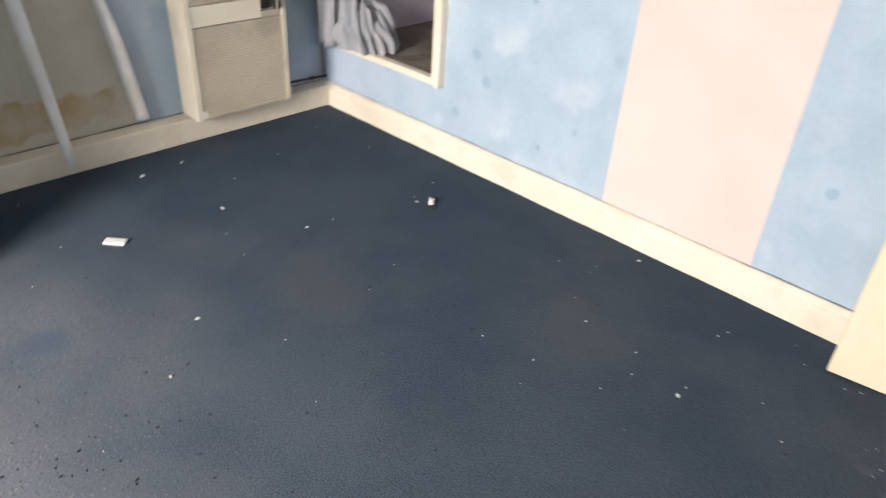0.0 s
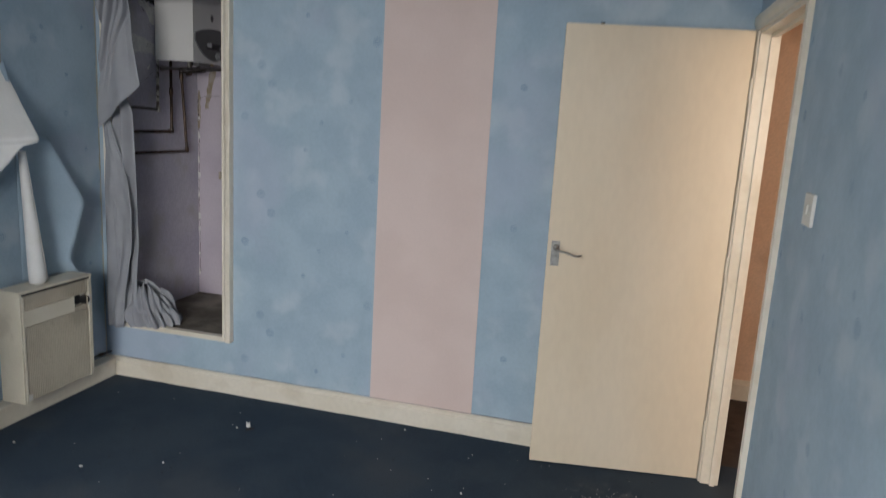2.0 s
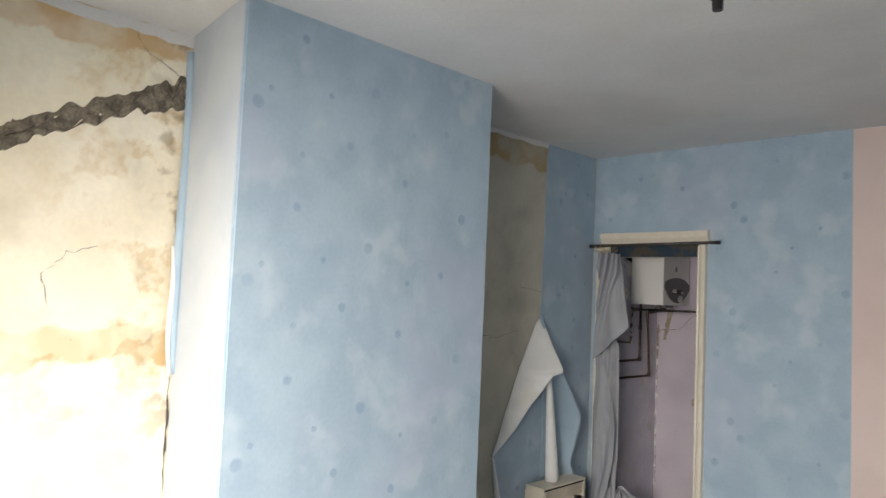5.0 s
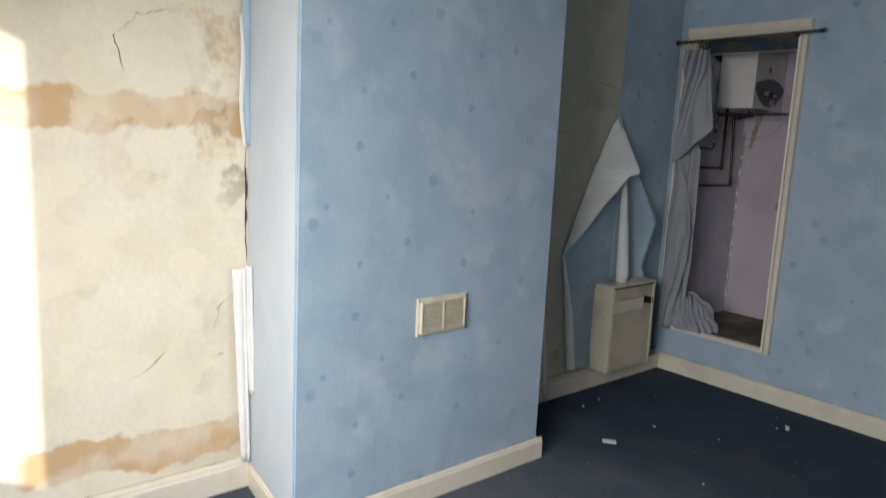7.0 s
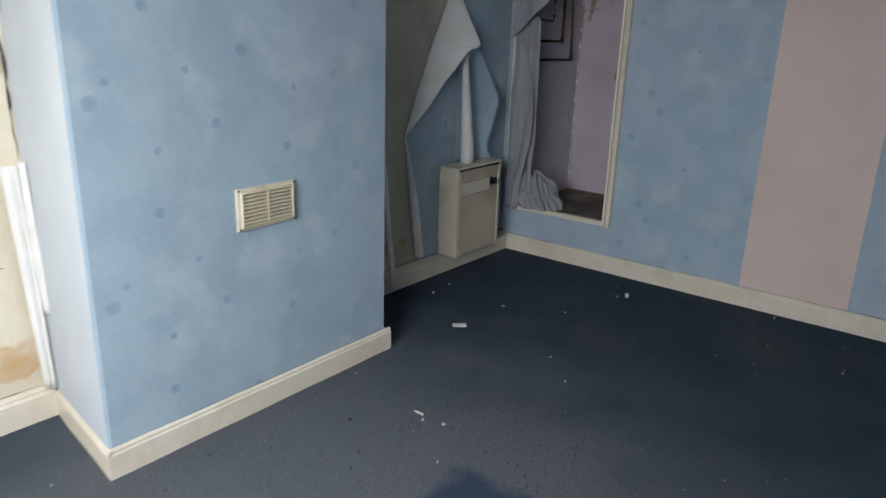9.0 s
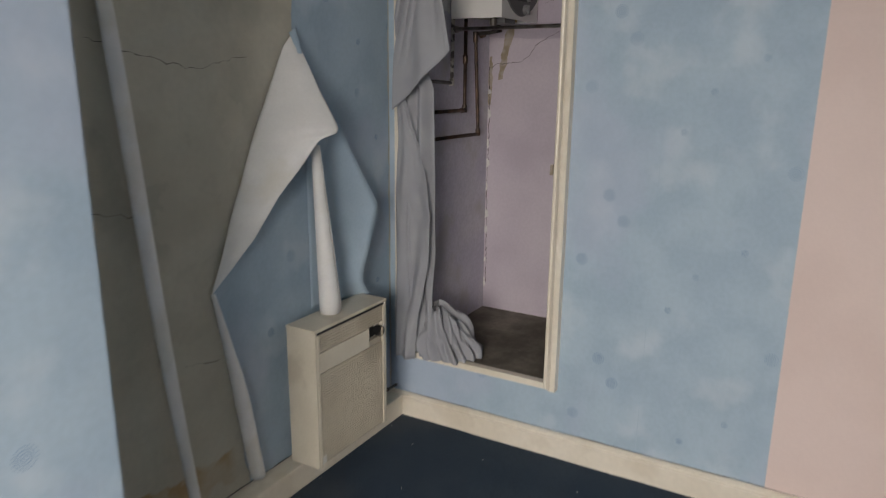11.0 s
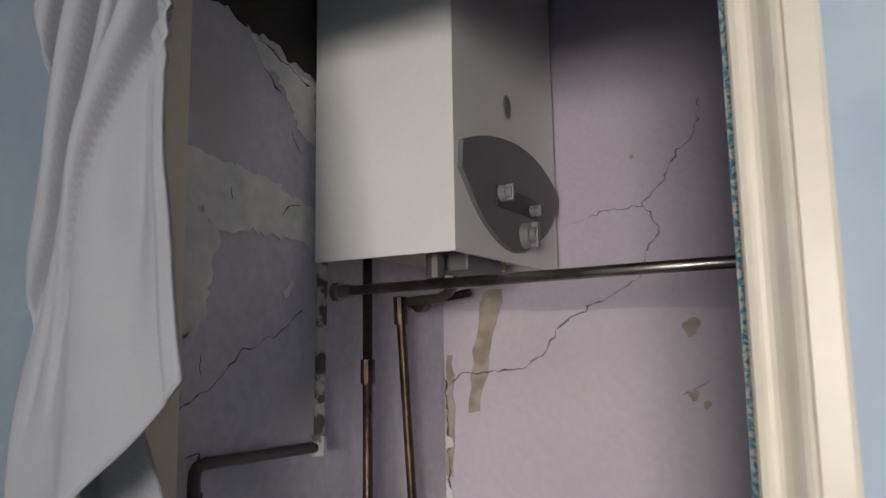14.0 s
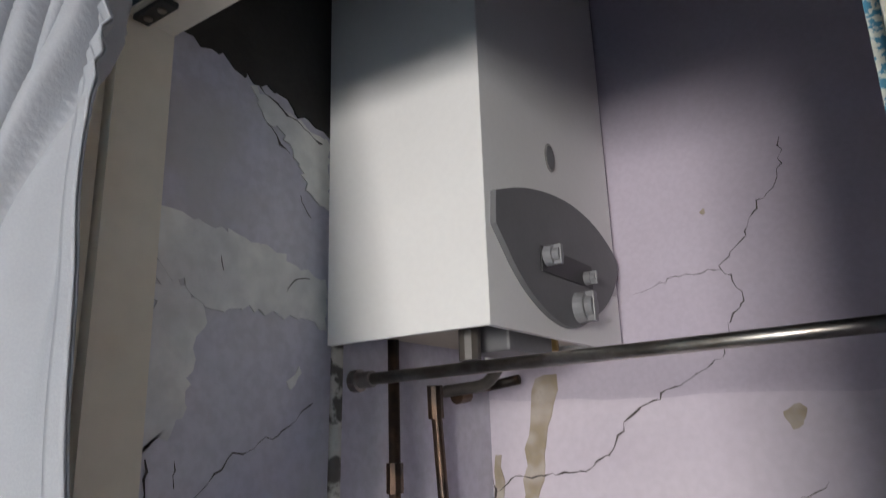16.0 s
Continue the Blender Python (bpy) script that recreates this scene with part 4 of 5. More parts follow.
# flat dark sheet painting the shade where plaster is missing
structure("broken_plaster", flat('x', QX0, ragged([(2.062, 2.15), (2.15, 2.14), (2.22, 2.125), (2.36, 2.095), (2.757, 2.10), (2.757, QC), (2.062, QC)], 0.010, 0.008, 5), 0.003), dark_void, "broken edge of missing plaster, the unlit hollow painted dark")
structure("plaster_patch", flat('x', QX0, ragged([(2.07, 1.925), (2.20, 1.915), (2.34, 1.885), (2.345, 1.815), (2.25, 1.83), (2.15, 1.822), (2.07, 1.88)], 0.009, 0.0065, 6), 0.002), filler, "pale filler patch")
structure("plaster_patch", flat('x', QX0, ragged([(2.09, 1.88), (2.15, 1.82), (2.13, 1.70), (2.08, 1.66)], 0.009, 0.0065, 7), 0.0015), filler, "pale filler patch")
structure("plaster_patch", flat('x', QX0, ragged([(2.20, 2.118), (2.27, 2.105), (2.345, 2.085), (2.345, 1.985), (2.31, 2.0), (2.27, 2.06), (2.22, 2.09)], 0.008, 0.006, 14), 0.002), filler, "pale filler patch")
structure("brown_streak", flat('y', QY1, ragged([(-2.425, 1.765), (-2.385, 1.77), (-2.40, 1.70), (-2.42, 1.60), (-2.44, 1.53), (-2.465, 1.525), (-2.46, 1.60), (-2.44, 1.69)], 0.02, 0.006, 8), -0.002), stain_brown, "brown streak on the cupboard wall")
structure("brown_streak", flat('y', QY1, ragged([(-2.512, 1.64), (-2.500, 1.64), (-2.496, 1.52), (-2.502, 1.40), (-2.518, 1.40), (-2.518, 1.55)], 0.02, 0.004, 9), -0.002), stain_brown, "brown streak in the cupboard corner")
for s, (pts, w) in enumerate((([(-1.991, 2.09), (-2.0, 2.03), (-2.036, 1.999), (-2.06, 1.95), (-2.099, 1.908), (-2.07, 1.857), (-2.10, 1.82), (-2.114, 1.773)], 0.005), ([(-2.114, 1.773), (-2.19, 1.735), (-2.267, 1.692), (-2.30, 1.64), (-2.351, 1.611), (-2.474, 1.602), (-2.51, 1.58)], 0.006), ([(-2.099, 1.908), (-2.17, 1.905), (-2.24, 1.885)], 0.003), ([(-2.515, 1.60), (-2.508, 1.30), (-2.512, 0.95), (-2.505, 0.45)], 0.010), ([(-2.0, 1.60), (-2.05, 1.57)], 0.004))):
    structure("cupboard_crack", ribbon('y', QY1, pts, w * 0.62, -0.0025, 40 + s, 0.009, 0.0038), crack_dark, "thin dark wall crack")
for s, (pts, w) in enumerate((([(2.07, 1.58), (2.14, 1.61), (2.20, 1.66), (2.28, 1.69), (2.32, 1.72)], 0.004), ([(2.09, 1.66), (2.095, 1.60)], 0.008), ([(2.12, 1.66), (2.125, 1.63)], 0.006), ([(2.20, 2.13), (2.26, 2.10), (2.33, 2.08)], 0.006))):
    structure("cupboard_crack", ribbon('x', QX0, pts, w * 0.65, 0.0025, 60 + s, 0.009, 0.0038), crack_dark, "thin dark wall crack")
for x, z, r in ((-2.028, 1.686, 0.014), (-2.03, 1.57, 0.008), (-2.115, 2.0, 0.004), (-2.01, 1.555, 0.006)):
    structure("plaster_chip_mark", flat('y', QY1, [(x + r * (1 + 0.3 * math.sin(3 * a + x * 90)) * math.cos(a), z + r * 1.2 * (1 + 0.25 * math.sin(2 * a)) * math.sin(a)) for a in [k * math.pi / 6 for k in range(12)]], -0.002), stain_brown, "chipped spot in the wall")

# darker lilac above the paint line, which also paints shade on the upper wall
band_lilac = mat("lilac_shade_band", (0.54, 0.485, 0.56), (0.49, 0.435, 0.51), rough=0.82, scale=2.2, bump=0.2, bump_scale=22, fine_amt=0.06)[0]
structure("shaded_paint_band", flat('y', QY1, ragged([(QX0, 1.735), (-2.30, 1.722), (QX1, 1.715), (QX1, QC), (QX0, QC)], 0.05, 0.004, 12), -0.001), band_lilac, "lilac upper cupboard wall, slightly darker for a paint edge and painted shade")

for s, (pts, w) in enumerate((([(2.085, 1.53), (2.090, 1.44)], 0.014), ([(2.105, 1.53), (2.125, 1.535), (2.13, 1.47)], 0.006), ([(2.23, 2.075), (2.25, 2.055), (2.27, 2.045)], 0.006), ([(2.29, 1.99), (2.31, 1.965)], 0.006), ([(2.27, 1.855), (2.28, 1.875), (2.31, 1.88)], 0.003), ([(2.17, 1.885), (2.172, 1.868)], 0.004))):
    structure("cupboard_crack", ribbon('x', QX0, pts, w, 0.0028, 80 + s, 0.008, 0.003), crack_dark, "dark chipped crack in the flaking wall")
structure("plaster_patch", flat('x', QX0, ragged([(2.275, 1.745), (2.295, 1.765), (2.300, 1.757), (2.282, 1.735)], 0.008, 0.003, 15), 0.002), filler, "small smear of filler")
# flakes hanging off the inner corner of the cupboard
for k in range(9):
    rnd = random.Random(200 + k)
    z, w, h = 0.48 + k * 0.125 + rnd.uniform(-0.03, 0.03), rnd.uniform(0.010, 0.024), rnd.uniform(0.012, 0.035)
    structure("paint_flake", flat('y', QY1, ragged([(QX0 + 0.002, z - h), (QX0 + w, z - h * 0.4), (QX0 + w * 0.8, z + h * 0.6), (QX0 + 0.002, z + h)], 0.008, 0.003, 210 + k), -0.003), filler, "pale flaked paint in the cupboard corner")

# cupboard frame
cf = thing("cupboard_frame", None, "cream gloss painted moulded cupboard door frame", "door frame")
cf["kind"] = "structure"
part("architrave", architrave_bm((OX1 - 0.006, NY, OZ0 - 0.02), (OX1 - 0.006, NY, OZ1 + 0.06), (0.056, 0, 0), (0, -0.042, 0), 0.012), cream, cf)
part("architrave", architrave_bm((OX0 + 0.004, NY, OZ0 - 0.02), (OX0 + 0.004, NY, OZ1 + 0.06), (-0.084, 0, 0), (0, -0.024, 0), 0.006), cream, cf)
part("architrave", architrave_bm((OX0 - 0.048, NY, OZ1 + 0.055), (OX1 + 0.066, NY, OZ1 + 0.055), (0, 0, 0.085), (0, -0.043, 0), 0.012), cream, cf)
part("header", boxes((OX0 + 0.02, OX1 - 0.012, NY - 0.006, NY + 0.006, OZ1 - 0.0215, OZ1 + 0.054), bevel=0.002), blue_old_shaded, cf, "chipped header board, old blue paint darkened to paint its shade")
part("lining", boxes((OX0, OX0 + 0.018, NY + 0.002, NB + 0.004, OZ0, OZ1 - 0.022), (OX0, OX1, NY + 0.007, NB + 0.004, OZ1 - 0.022, OZ1)), cream, cf)
part("lining", boxes((OX1 - 0.012, OX1, NY - 0.004, NB + 0.004, OZ0, OZ1 - 0.022)), teal_old, cf, "lining with old teal patterned paper")
part("sill", boxes((OX0 - 0.02, OX1 + 0.03, NY - 0.016, NY + 0.02, OZ0 - 0.026, OZ0 + 0.003), bevel=0.003), cream, cf)
part("bracket", boxes((OX0 + 0.022, OX0 + 0.075, NY + 0.012, NY + 0.03, OZ1 - 0.029, OZ1 - 0.0225), bevel=0.001), black, cf, "black metal bracket")
for x in (OX0 + 0.036, OX0 + 0.060):
    part("screw", tube([(x, NY + 0.021, OZ1 - 0.0285), (x, NY + 0.021, OZ1 - 0.031)], 0.0045, 10), steel, cf, "steel screw head")
part("latch_keep", boxes((OX1 - 0.02, OX1 - 0.008, NY - 0.028, NY - 0.01, 1.18, 1.22), bevel=0.002), stain_brown, cf, "rusty latch keep")

# boiler
boiler = thing("boiler", None, "white wall-hung boiler with dark grey control panel", "boiler")
BX0, BX1, BY0, BY1, BZ0, BZ1 = QX0 + 0.012, -2.258, 2.335, 2.735, 1.793, 2.53
part("body", boxes((BX0, BX1 - 0.0095, BY0 + 0.0075, BY1 - 0.0075, BZ0 + 0.03, BZ1 - 0.0075)), white_metal, boiler)
for y in (BY0, BY1 - 0.007):
    part("side_panel", boxes((BX0, BX1 - 0.0006, y, y + 0.007, BZ0, BZ1)), white_metal, boiler)
part("top_panel", boxes((BX0, BX1 - 0.009, BY0 + 0.007, BY1 - 0.007, BZ1 - 0.007, BZ1)), white_metal, boiler)
part("front", boxes((BX1 - 0.008, BX1, BY0 + 0.0006, BY1 - 0.0006, BZ0, BZ1)), white_metal, boiler)
LEAF = [(2.35, 1.955), (2.346, 1.913), (2.387, 1.87), (2.428, 1.84), (2.479, 1.818), (2.534, 1.809), (2.581, 1.819), (2.651, 1.849), (2.699, 1.883), (2.726, 1.921), (2.714, 1.947), (2.652, 1.976), (2.582, 1.99), (2.516, 1.991), (2.449, 1.983), (2.394, 1.97)]
leaf = []
for k in range(len(LEAF)):
    q0, q1, q2, q3 = (Vector(LEAF[(k + d) % len(LEAF)]) for d in (-1, 0, 1, 2))
    for t in (0, 0.34, 0.67):
        if k in (0, len(LEAF) - 1, 1):      # the two corners on the straight inner side stay sharp
            c = q1.lerp(q2, t)
        else:
            c = 0.5 * (2 * q1 + (q2 - q0) * t + (2 * q0 - 5 * q1 + 4 * q2 - q3) * t * t + (3 * q1 - q0 - 3 * q2 + q3) * t ** 3)
        leaf.append((c.x, c.y))
ctrl = part("control_panel", flat('x', BX1, leaf, 0.008), panel_grey, boiler, "dark grey leaf-shaped control panel")
part("recess", boxes((BX1 + 0.008, BX1 + 0.010, 2.455, 2.615, 1.874, 1.908), bevel=0.0008), black, ctrl)
for y, z, r, d in ((2.470, 1.896, 0.014, 0.022), (2.590, 1.886, 0.010, 0.018), (2.562, 1.840, 0.022, 0.024)):
    knob = part("knob", tube([(BX1 + 0.008, y, z), (BX1 + 0.008 + d * 0.6, y, z), (BX1 + 0.008 + d * 0.6, y, z), (BX1 + 0.008 + d, y, z)], [r, r * 0.95, r * 0.7, r * 0.65], 18), knob_grey, ctrl, "light grey knob")
    part("grip", boxes((BX1 + 0.012, BX1 + 0.010 + d, y - r * 0.28, y + r * 0.28, z - r * 0.95, z + r * 0.95), bevel=0.002), knob_grey, knob)
part("badge_ring", flat('x', BX1, [(2.521 + 0.0155 * math.cos(a), 2.052 + 0.0215 * math.sin(a)) for a in [k * math.pi / 8 for k in range(16)]], 0.0012), chrome, boiler, "bright rim of the badge")
part("badge", flat('x', BX1, [(2.521 + 0.012 * math.cos(a), 2.052 + 0.018 * math.sin(a)) for a in [k * math.pi / 8 for k in range(16)]], 0.002), panel_grey, boiler, "small oval badge")
for y, z in ((2.44, BZ0 - 0.008), (2.50, BZ0 - 0.008), (2.60, BZ0 - 0.004)):
    part("compression_nut", tube([(BX1 - 0.055, y, z), (BX1 - 0.055, y, z + 0.020)], 0.0095, 6), brass, boiler, "brass compression nut")
part("underside", boxes((BX0 + 0.01, BX1 - 0.02, BY0 + 0.01, BY1 - 0.01, BZ0 + 0.018, BZ0 + 0.029)), grille_beige, boiler)
part("gas_valve", boxes((BX1 - 0.10, BX1 - 0.03, 2.43, 2.55, BZ0 - 0.018, BZ0 + 0.018), bevel=0.004), panel_grey, boiler, "tarnished valve block")
part("union", tube([(BX1 - 0.07, 2.40, BZ0 - 0.03), (BX1 - 0.07, 2.40, BZ0 + 0.02)], 0.014, 10), pipe_dark, boiler)

# pipes under the boiler
px = QX0 + 0.022


def pipe(label, pts, r, material, clips=()):
    ob = thing("pipe", None, label, "pipe", "pipes under the boiler")
    part("tube", tube(pts, r, 10, r * 2.2), material, ob, smooth=True)
    for p in clips:
        a, b = Vector(p[0]), Vector(p[1])
        part("fitting", tube([a, b], r * 1.45, 10), material, ob)
    return ob


pipe("tarnished copper pipe dropping from the boiler", [(px, 2.46, BZ0 + 0.02), (px, 2.46, 1.385), (px, QY0 + 0.0, 1.386)], 0.0085, copper, [((px, 2.46, 1.41), (px, 2.46, 1.375)), ((px, 2.43, 1.3855), (px, 2.455, 1.3852)), ((px, 2.46, 1.64), (px, 2.46, 1.60))])
pipe("tarnished copper pipe dropping from the boiler", [(px + 0.06, 2.72, BZ0 - 0.03), (px, 2.72, 1.755), (px, 2.56, 1.738), (px, 2.608, 1.262), (px, QY0, 1.268)], 0.0085, copper, [((px, 2.56, 1.75), (px, 2.562, 1.70)), ((px, 2.604, 1.29), (px, 2.608, 1.255)), ((px, 2.62, 1.735), (px, 2.65, 1.738))])
pipe("white painted flaking pipe on the cupboard wall", [(px - 0.008, 2.352, BZ0 + 0.02), (px - 0.008, 2.345, 1.515)], 0.0085, pipe_flaked, [((px - 0.008, 2.345, 1.53), (px - 0.008, 2.345, 1.50))])
pipe("dark painted pipe turning down the cupboard wall", [(px - 0.008, 2.345, 1.512), (px - 0.008, 2.11, 1.522), (px - 0.008, 2.105, 0.32)], 0.008, pipe_dark)
pipe("dark pipe beneath the boiler", [(px + 0.02, 2.56, 1.74), (px + 0.09, 2.57, 1.745), (px + 0.15, 2.56, BZ0 + 0.02)], 0.009, pipe_dark)

rail = thing("clothes_rail", None, "dull steel clothes rail across the cupboard", "rail")
part("bar", tube([(QX0 + 0.03, 2.40, 1.752), (QX1, 2.40, 1.762)], 0.0082, 14), steel, rail, smooth=True)
part("end_socket", tube([(QX0, 2.40, 1.751), (QX0 + 0.012, 2.40, 1.751), (QX0 + 0.0121, 2.40, 1.751), (QX0 + 0.034, 2.40, 1.752)], [0.0155, 0.0155, 0.0112, 0.0112], 14), steel, rail)

# ---- curtain ----
rod = thing("curtain_rod", None, "thin dark curtain rod across the cupboard opening", "curtain rod")
part("bar", tube([(-2.585, 1.925, 2.180), (-1.70, 1.925, 2.190)], 0.010, 12), pipe_dark, rod, smooth=True)
part("finial", tube([(-2.60, 1.925, 2.180), (-2.58, 1.925, 2.180)], 0.014, 12), black, rod)
part("finial", tube([(-1.71, 1.925, 2.19), (-1.69, 1.925, 2.19)], 0.013, 12), black, rod)
for x in (-2.56, -1.845):
    part("bracket", boxes((x - 0.007, x + 0.007, 1.93, 1.965, 2.172, 2.192)), black, rod)
for k, x in enumerate((-2.545, -2.51, -2.475, -2.455, -2.43, -2.40)):
    ring = thing("curtain_ring", None, "small brass curtain ring on the rod", "curtain ring", "curtain rings")
    part("loop", tube([(x + 0.004 * math.sin(k * 3), 1.925 + 0.018 * math.cos(a), 2.166 + 0.027 * math.sin(a)) for a in [j * 2 * math.pi / 14 for j in range(15)]], 0.0018, 6), brass, ring)

curtain = thing("curtain", None, "grey cloth curtain hanging bunched, its hem trailing in the cupboard", "curtain")
FR_R = [(0.0, -2.370, 2.132), (0.25, -2.328, 1.99), (0.6, -2.300, 1.83), (1.0, -2.256, 1.640)]
FR_L = [(0.0, -2.532, 2.140), (0.3, -2.520, 1.94), (1.0, -2.540, 1.405)]


def front_fold(u, v):
    l, r = along(FR_L, v), along(FR_R, v)
    x, z = l[0] + (r[0] - l[0]) * u, l[1] + (r[1] - l[1]) * u - 0.008 * abs(math.sin(u * 9.4)) * max(0.0, 1 - 6 * v)
    z -= 0.012 * math.sin(math.pi * u) * v ** 3
    f, fade = u + 0.80 * v, min(1.0, max(0.0, 1.25 - v * 1.5))
    y = 1.895 + 0.020 * (1 - v) ** 2 + 0.010 * noise.noise(Vector((u * 2.5, v * 3, 2)))
    # each pleat laps over the one behind it: a sharp drop, then a slow rise
    for at, deep in ((0.20, 0.040), (0.45, 0.060), (0.66, 0.030), (0.88, 0.050)):
        gap = f - at - 0.02 * math.sin(v * 9 + at * 20)
        if gap > 0:
            k = min(1.0, gap / 0.045)
            y += deep * fade * k * k * (3 - 2 * k) * math.exp(-gap / 0.13)
        y -= 0.35 * deep * fade * math.exp(-((gap + 0.04) / 0.05) ** 2)
        x += 0.012 * fade * math.exp(-((gap + 0.01) / 0.03) ** 2)
    y += 0.005 * math.sin(v * 95 + 9 * u) * math.exp(-((u - 0.93) / 0.13) ** 2) * math.exp(-((v - 0.26) / 0.13) ** 2)
    y += 0.020 * math.exp(-((u - 0.74 - 0.10 * v) / 0.07) ** 2) * math.exp(-((v - 0.5) / 0.28) ** 2)
    y -= 0.016 * math.exp(-((u - 0.50 - 0.1 * v) / 0.15) ** 2) * min(1, v * 2) - 0.008 * math.sin(u * 6 + 1) * v
    y -= 0.020 * v * u
    return Vector((x, y, z))


def back_fold(u, v):
    z = 1.78 + (0.33 - 1.78) * v
    l = -2.545 + 0.02 * v
    r = -2.50 + 0.118 * min(1.0, v * 5.0)
    x = l + (r - l) * u
    y = 1.962 + 0.014 * math.sin(u * 13 + 1.5 * math.sin(v * 4)) + 0.012 * math.sin(u * 5 + v * 5) + 0.01 * noise.noise(Vector((u * 5, v * 8, 5)))
    return Vector((x, y + 0.01 * v, z))


MIDR = [(0.0, -2.515, 1.50), (0.12, -2.47, 1.34), (0.32, -2.395, 1.15), (0.5, -2.365, 0.98), (0.68, -2.385, 0.75), (0.85, -2.435, 0.52), (1.0, -2.455, 0.30)]


def mid_fold(u, v):
    r = along(MIDR, v)
    x = -2.548 + (r[0] + 2.548) * u + 0.006 * math.sin(v * 11)
    y = 1.945 - 0.006 * u + 0.010 * math.sin(u * 8 + v * 6) * (0.4 + v) + 0.008 * noise.noise(Vector((u * 5, v * 9, 9)))
    return Vector((x, y, r[1]))


solid(part("front_panel", sheet(90, 70, front_fold), fabric, curtain, smooth=True), 0.0015)
solid(part("back_panel", sheet(50, 60, back_fold), fabric, curtain, smooth=True), 0.0015)
solid(part("middle_panel", sheet(24, 50, mid_fold), fabric, curtain, smooth=True), 0.0015)
solid(part("hem", sheet(4, 40, lambda u, v: front_fold(1 - 0.06 * u, v) + Vector((0.001, -0.003, 0))), fabric, curtain, smooth=True), 0.002)


def heap(u, v):
    a = 2 * math.pi * u
    e = math.sin(math.pi / 2 * v)
    fold = 1 + 0.42 * abs(math.sin(a * 9 + 5 * v)) * (1 - v * 0.4) + 0.10 * math.sin(a * 17 - 6 * v) + 0.25 * noise.noise(Vector((math.cos(a) * 2, math.sin(a) * 2, v * 3)))
    r = math.cos(math.pi / 2 * v) ** 0.7 * fold
    return Vector((-2.35 + 0.112 * r * math.cos(a) - 0.05 * e, 2.06 + 0.09 * r * math.sin(a), OZ0 + 0.001 + 0.21 * e * (1 + 0.45 * noise.noise(Vector((math.cos(a) * 3.5, math.sin(a) * 3.5, 4 + v * 3))))))


part("trailing_hem", sheet(120, 24, heap), fabric, curtain, "crumpled cloth heaped on the cupboard floor", smooth=True)


# ---- debris on the carpet ----
def scrap(name, label, x, y, w, h, t, turn, material, seed):
    rnd = random.Random(seed)
    bm = bmesh.new()
    n = 7
    ring = [(w / 2 * math.cos(2 * math.pi * k / n) * rnd.uniform(0.75, 1.2), h / 2 * math.sin(2 * math.pi * k / n) * rnd.uniform(0.75, 1.2)) for k in range(n)]
    top = [bm.verts.new((a * 0.9, b * 0.9, t * rnd.uniform(0.6, 1.3))) for a, b in ring]
    low = [bm.verts.new((a, b, 0.0)) for a, b in ring]
    bm.faces.new(top)
    bm.faces.new(low)
    for k in range(n):
        j = (k + 1) % n
        bm.faces.new((top[k], top[j], low[j], low[k]))
    bm.transform(pose(x, y, 0.0005, 0, 0, turn))
    ob = link(name, bm, material)
    return tagged(ob, label, "debris", "scraps on the carpet")


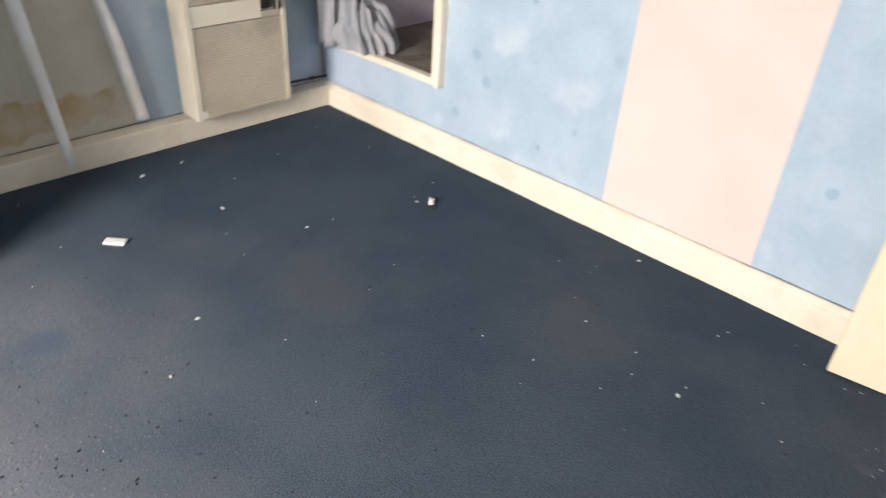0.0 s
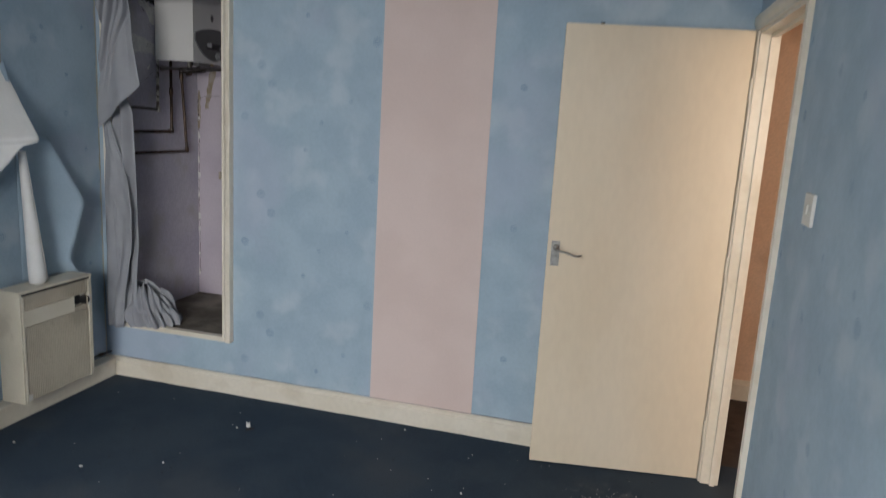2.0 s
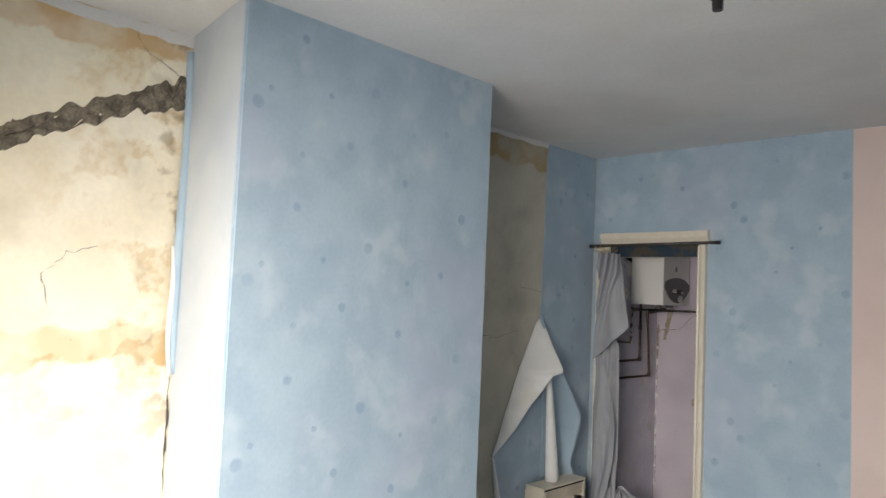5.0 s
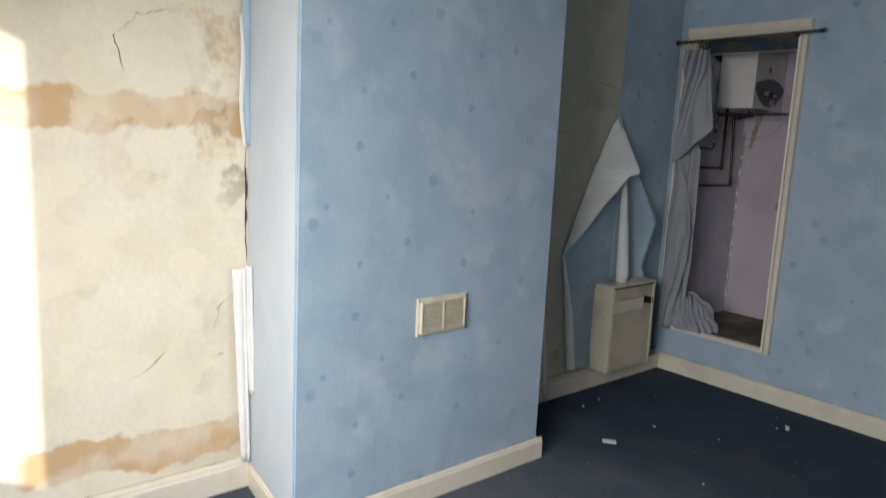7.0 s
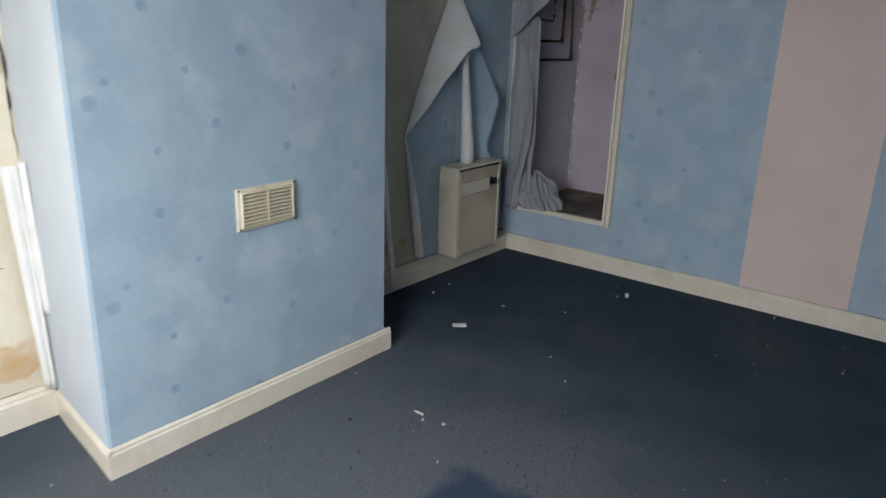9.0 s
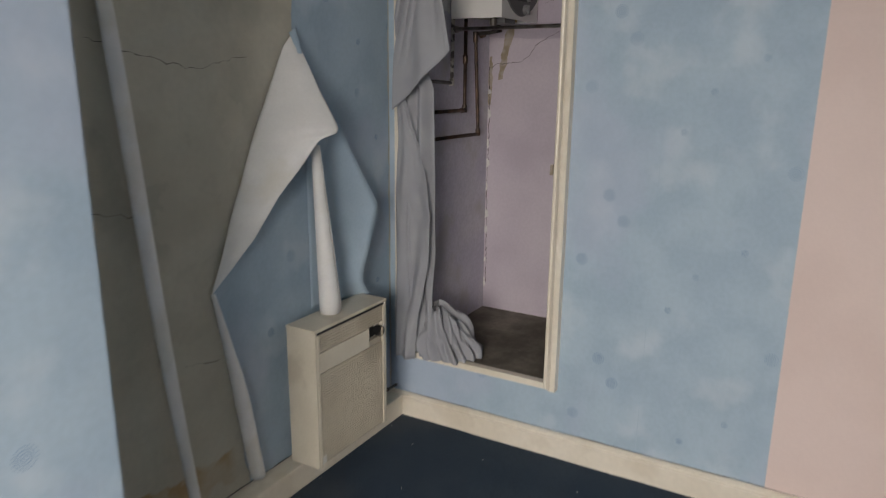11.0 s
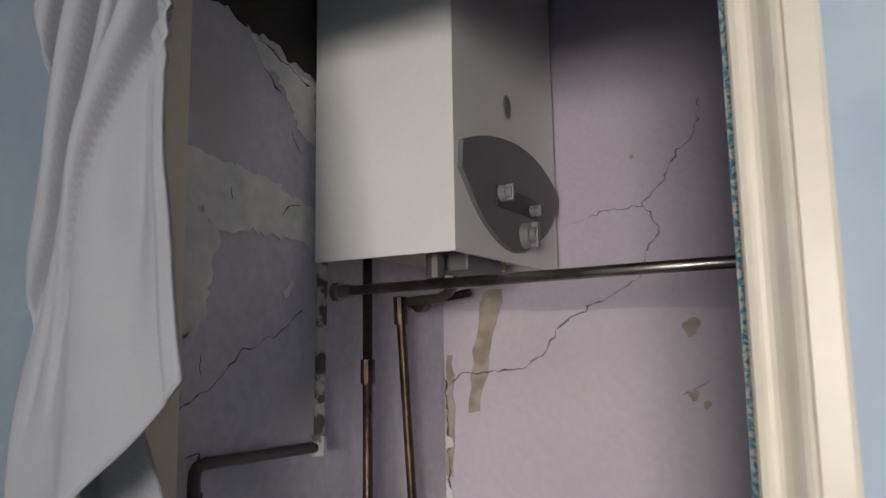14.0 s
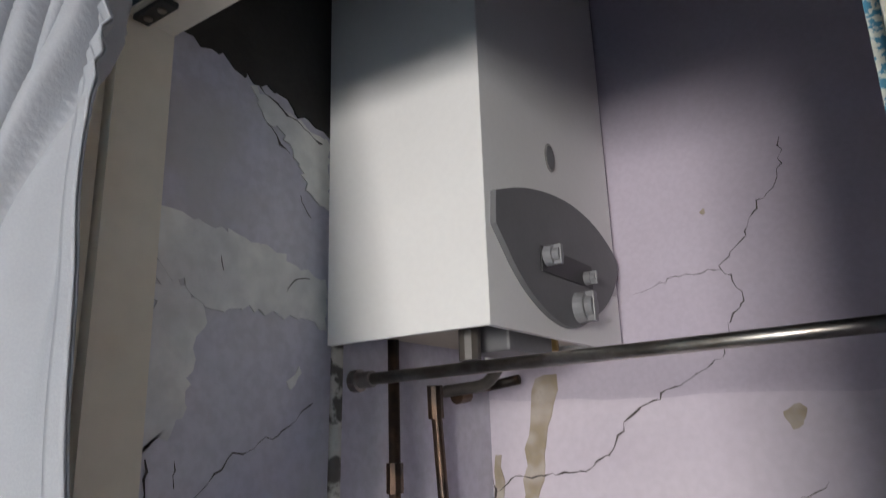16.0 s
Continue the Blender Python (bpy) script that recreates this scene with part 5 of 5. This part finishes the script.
bm = boxes((-0.035, 0.035, -0.016, 0.016, 0.0, 0.010), bevel=0.003)
tagged(link("paper_scrap", bm, chip, m=pose(-1.965, 0.672, 0.001, 0, 0, 42)), "folded white paper scrap lying on the carpet", "debris", "scraps on the carpet")
scrap("plaster_lump", "white broken plaster lump on the carpet", -1.497, 1.652, 0.026, 0.020, 0.022, 20, chip, 1)
scrap("plaster_lump", "small dark chip on the carpet", -1.475, 1.625, 0.04, 0.012, 0.006, 40, dark_chip, 2)
scrap("plaster_lump", "small white chip on the carpet", -1.54, 1.62, 0.014, 0.008, 0.005, 10, chip, 3)
for k, (x, y, w, h, dark) in enumerate(((-1.576, -0.109, 0.05, 0.008, 0), (-1.449, -0.113, 0.016, 0.01, 0), (-1.74, -0.322, 0.014, 0.012, 1), (-1.315, -0.317, 0.01, 0.006, 0), (-0.349, 1.423, 0.014, 0.008, 0), (-0.763, 1.911, 0.010, 0.006, 0), (-1.267, 0.505, 0.01, 0.008, 0), (-1.435, 0.671, 0.014, 0.006, 0), (-2.36, 0.95, 0.025, 0.014, 0), (-2.38, 1.12, 0.02, 0.010, 0), (-1.95, 1.05, 0.018, 0.008, 0), (-1.65, 1.20, 0.01, 0.006, 0), (-1.53, -0.14, 0.012, 0.006, 0))):
    scrap("debris_chip", "small dark chip on the carpet" if dark else "small white chip on the carpet", x, y, w, h, 0.005, k * 37, dark_chip if dark else chip, 10 + k)


def speckle(name, label, count, centre, spread, size, material, seed):
    rnd = random.Random(seed)
    bm = bmesh.new()
    k = 0
    while k < count:
        x, y = (rnd.gauss(centre[0], spread[0]), rnd.gauss(centre[1], spread[1])) if spread[0] < 1 else (rnd.uniform(-2.55, 0.58), rnd.uniform(-2.8, 1.93))
        if x < -2.54 or x > 0.6 or y > 1.93 or y < -2.85 or (x < CX + 0.05 and C0 - 0.05 < y < C1 + 0.05):
            continue
        s, a = size * rnd.uniform(0.4, 1.5), rnd.uniform(0, 6.28)
        e = rnd.uniform(0.3, 0.9)
        p = [(math.cos(a + q) * s * (1 if q in (0, math.pi) else e), math.sin(a + q) * s * (1 if q in (0, math.pi) else e)) for q in (0, 1.6, math.pi, 4.6)]
        t = [bm.verts.new((x + u, y + v, 0.0025)) for u, v in p]
        b = [bm.verts.new((x + u, y + v, -0.001)) for u, v in p]
        bm.faces.new(t)
        for i in range(4):
            bm.faces.new((t[i], t[(i + 1) % 4], b[(i + 1) % 4], b[i]))
        k += 1
    return tagged(link(name, bm, material), label, "debris", "", "stuff")


speckle("plaster_dust", "tiny white plaster flecks scattered on the carpet", 130, (0, 0), (9, 9), 0.0018, chip, 1)
speckle("dark_crumbs", "dark crumbs trodden into the carpet", 260, (-1.1, -0.05), (0.45, 0.35), 0.0032, dark_chip, 7)
speckle("dark_crumbs", "tiny dark crumbs scattered on the carpet", 300, (0, 0), (9, 9), 0.0035, dark_chip, 2)
speckle("plaster_dust", "white plaster dust and flakes near the doorway", 75, (0.26, 1.55), (0.11, 0.07), 0.0018, chip, 3)
speckle("plaster_dust", "white plaster flakes along the skirting", 16, (-0.2, 1.45), (0.35, 0.25), 0.0022, chip, 4)
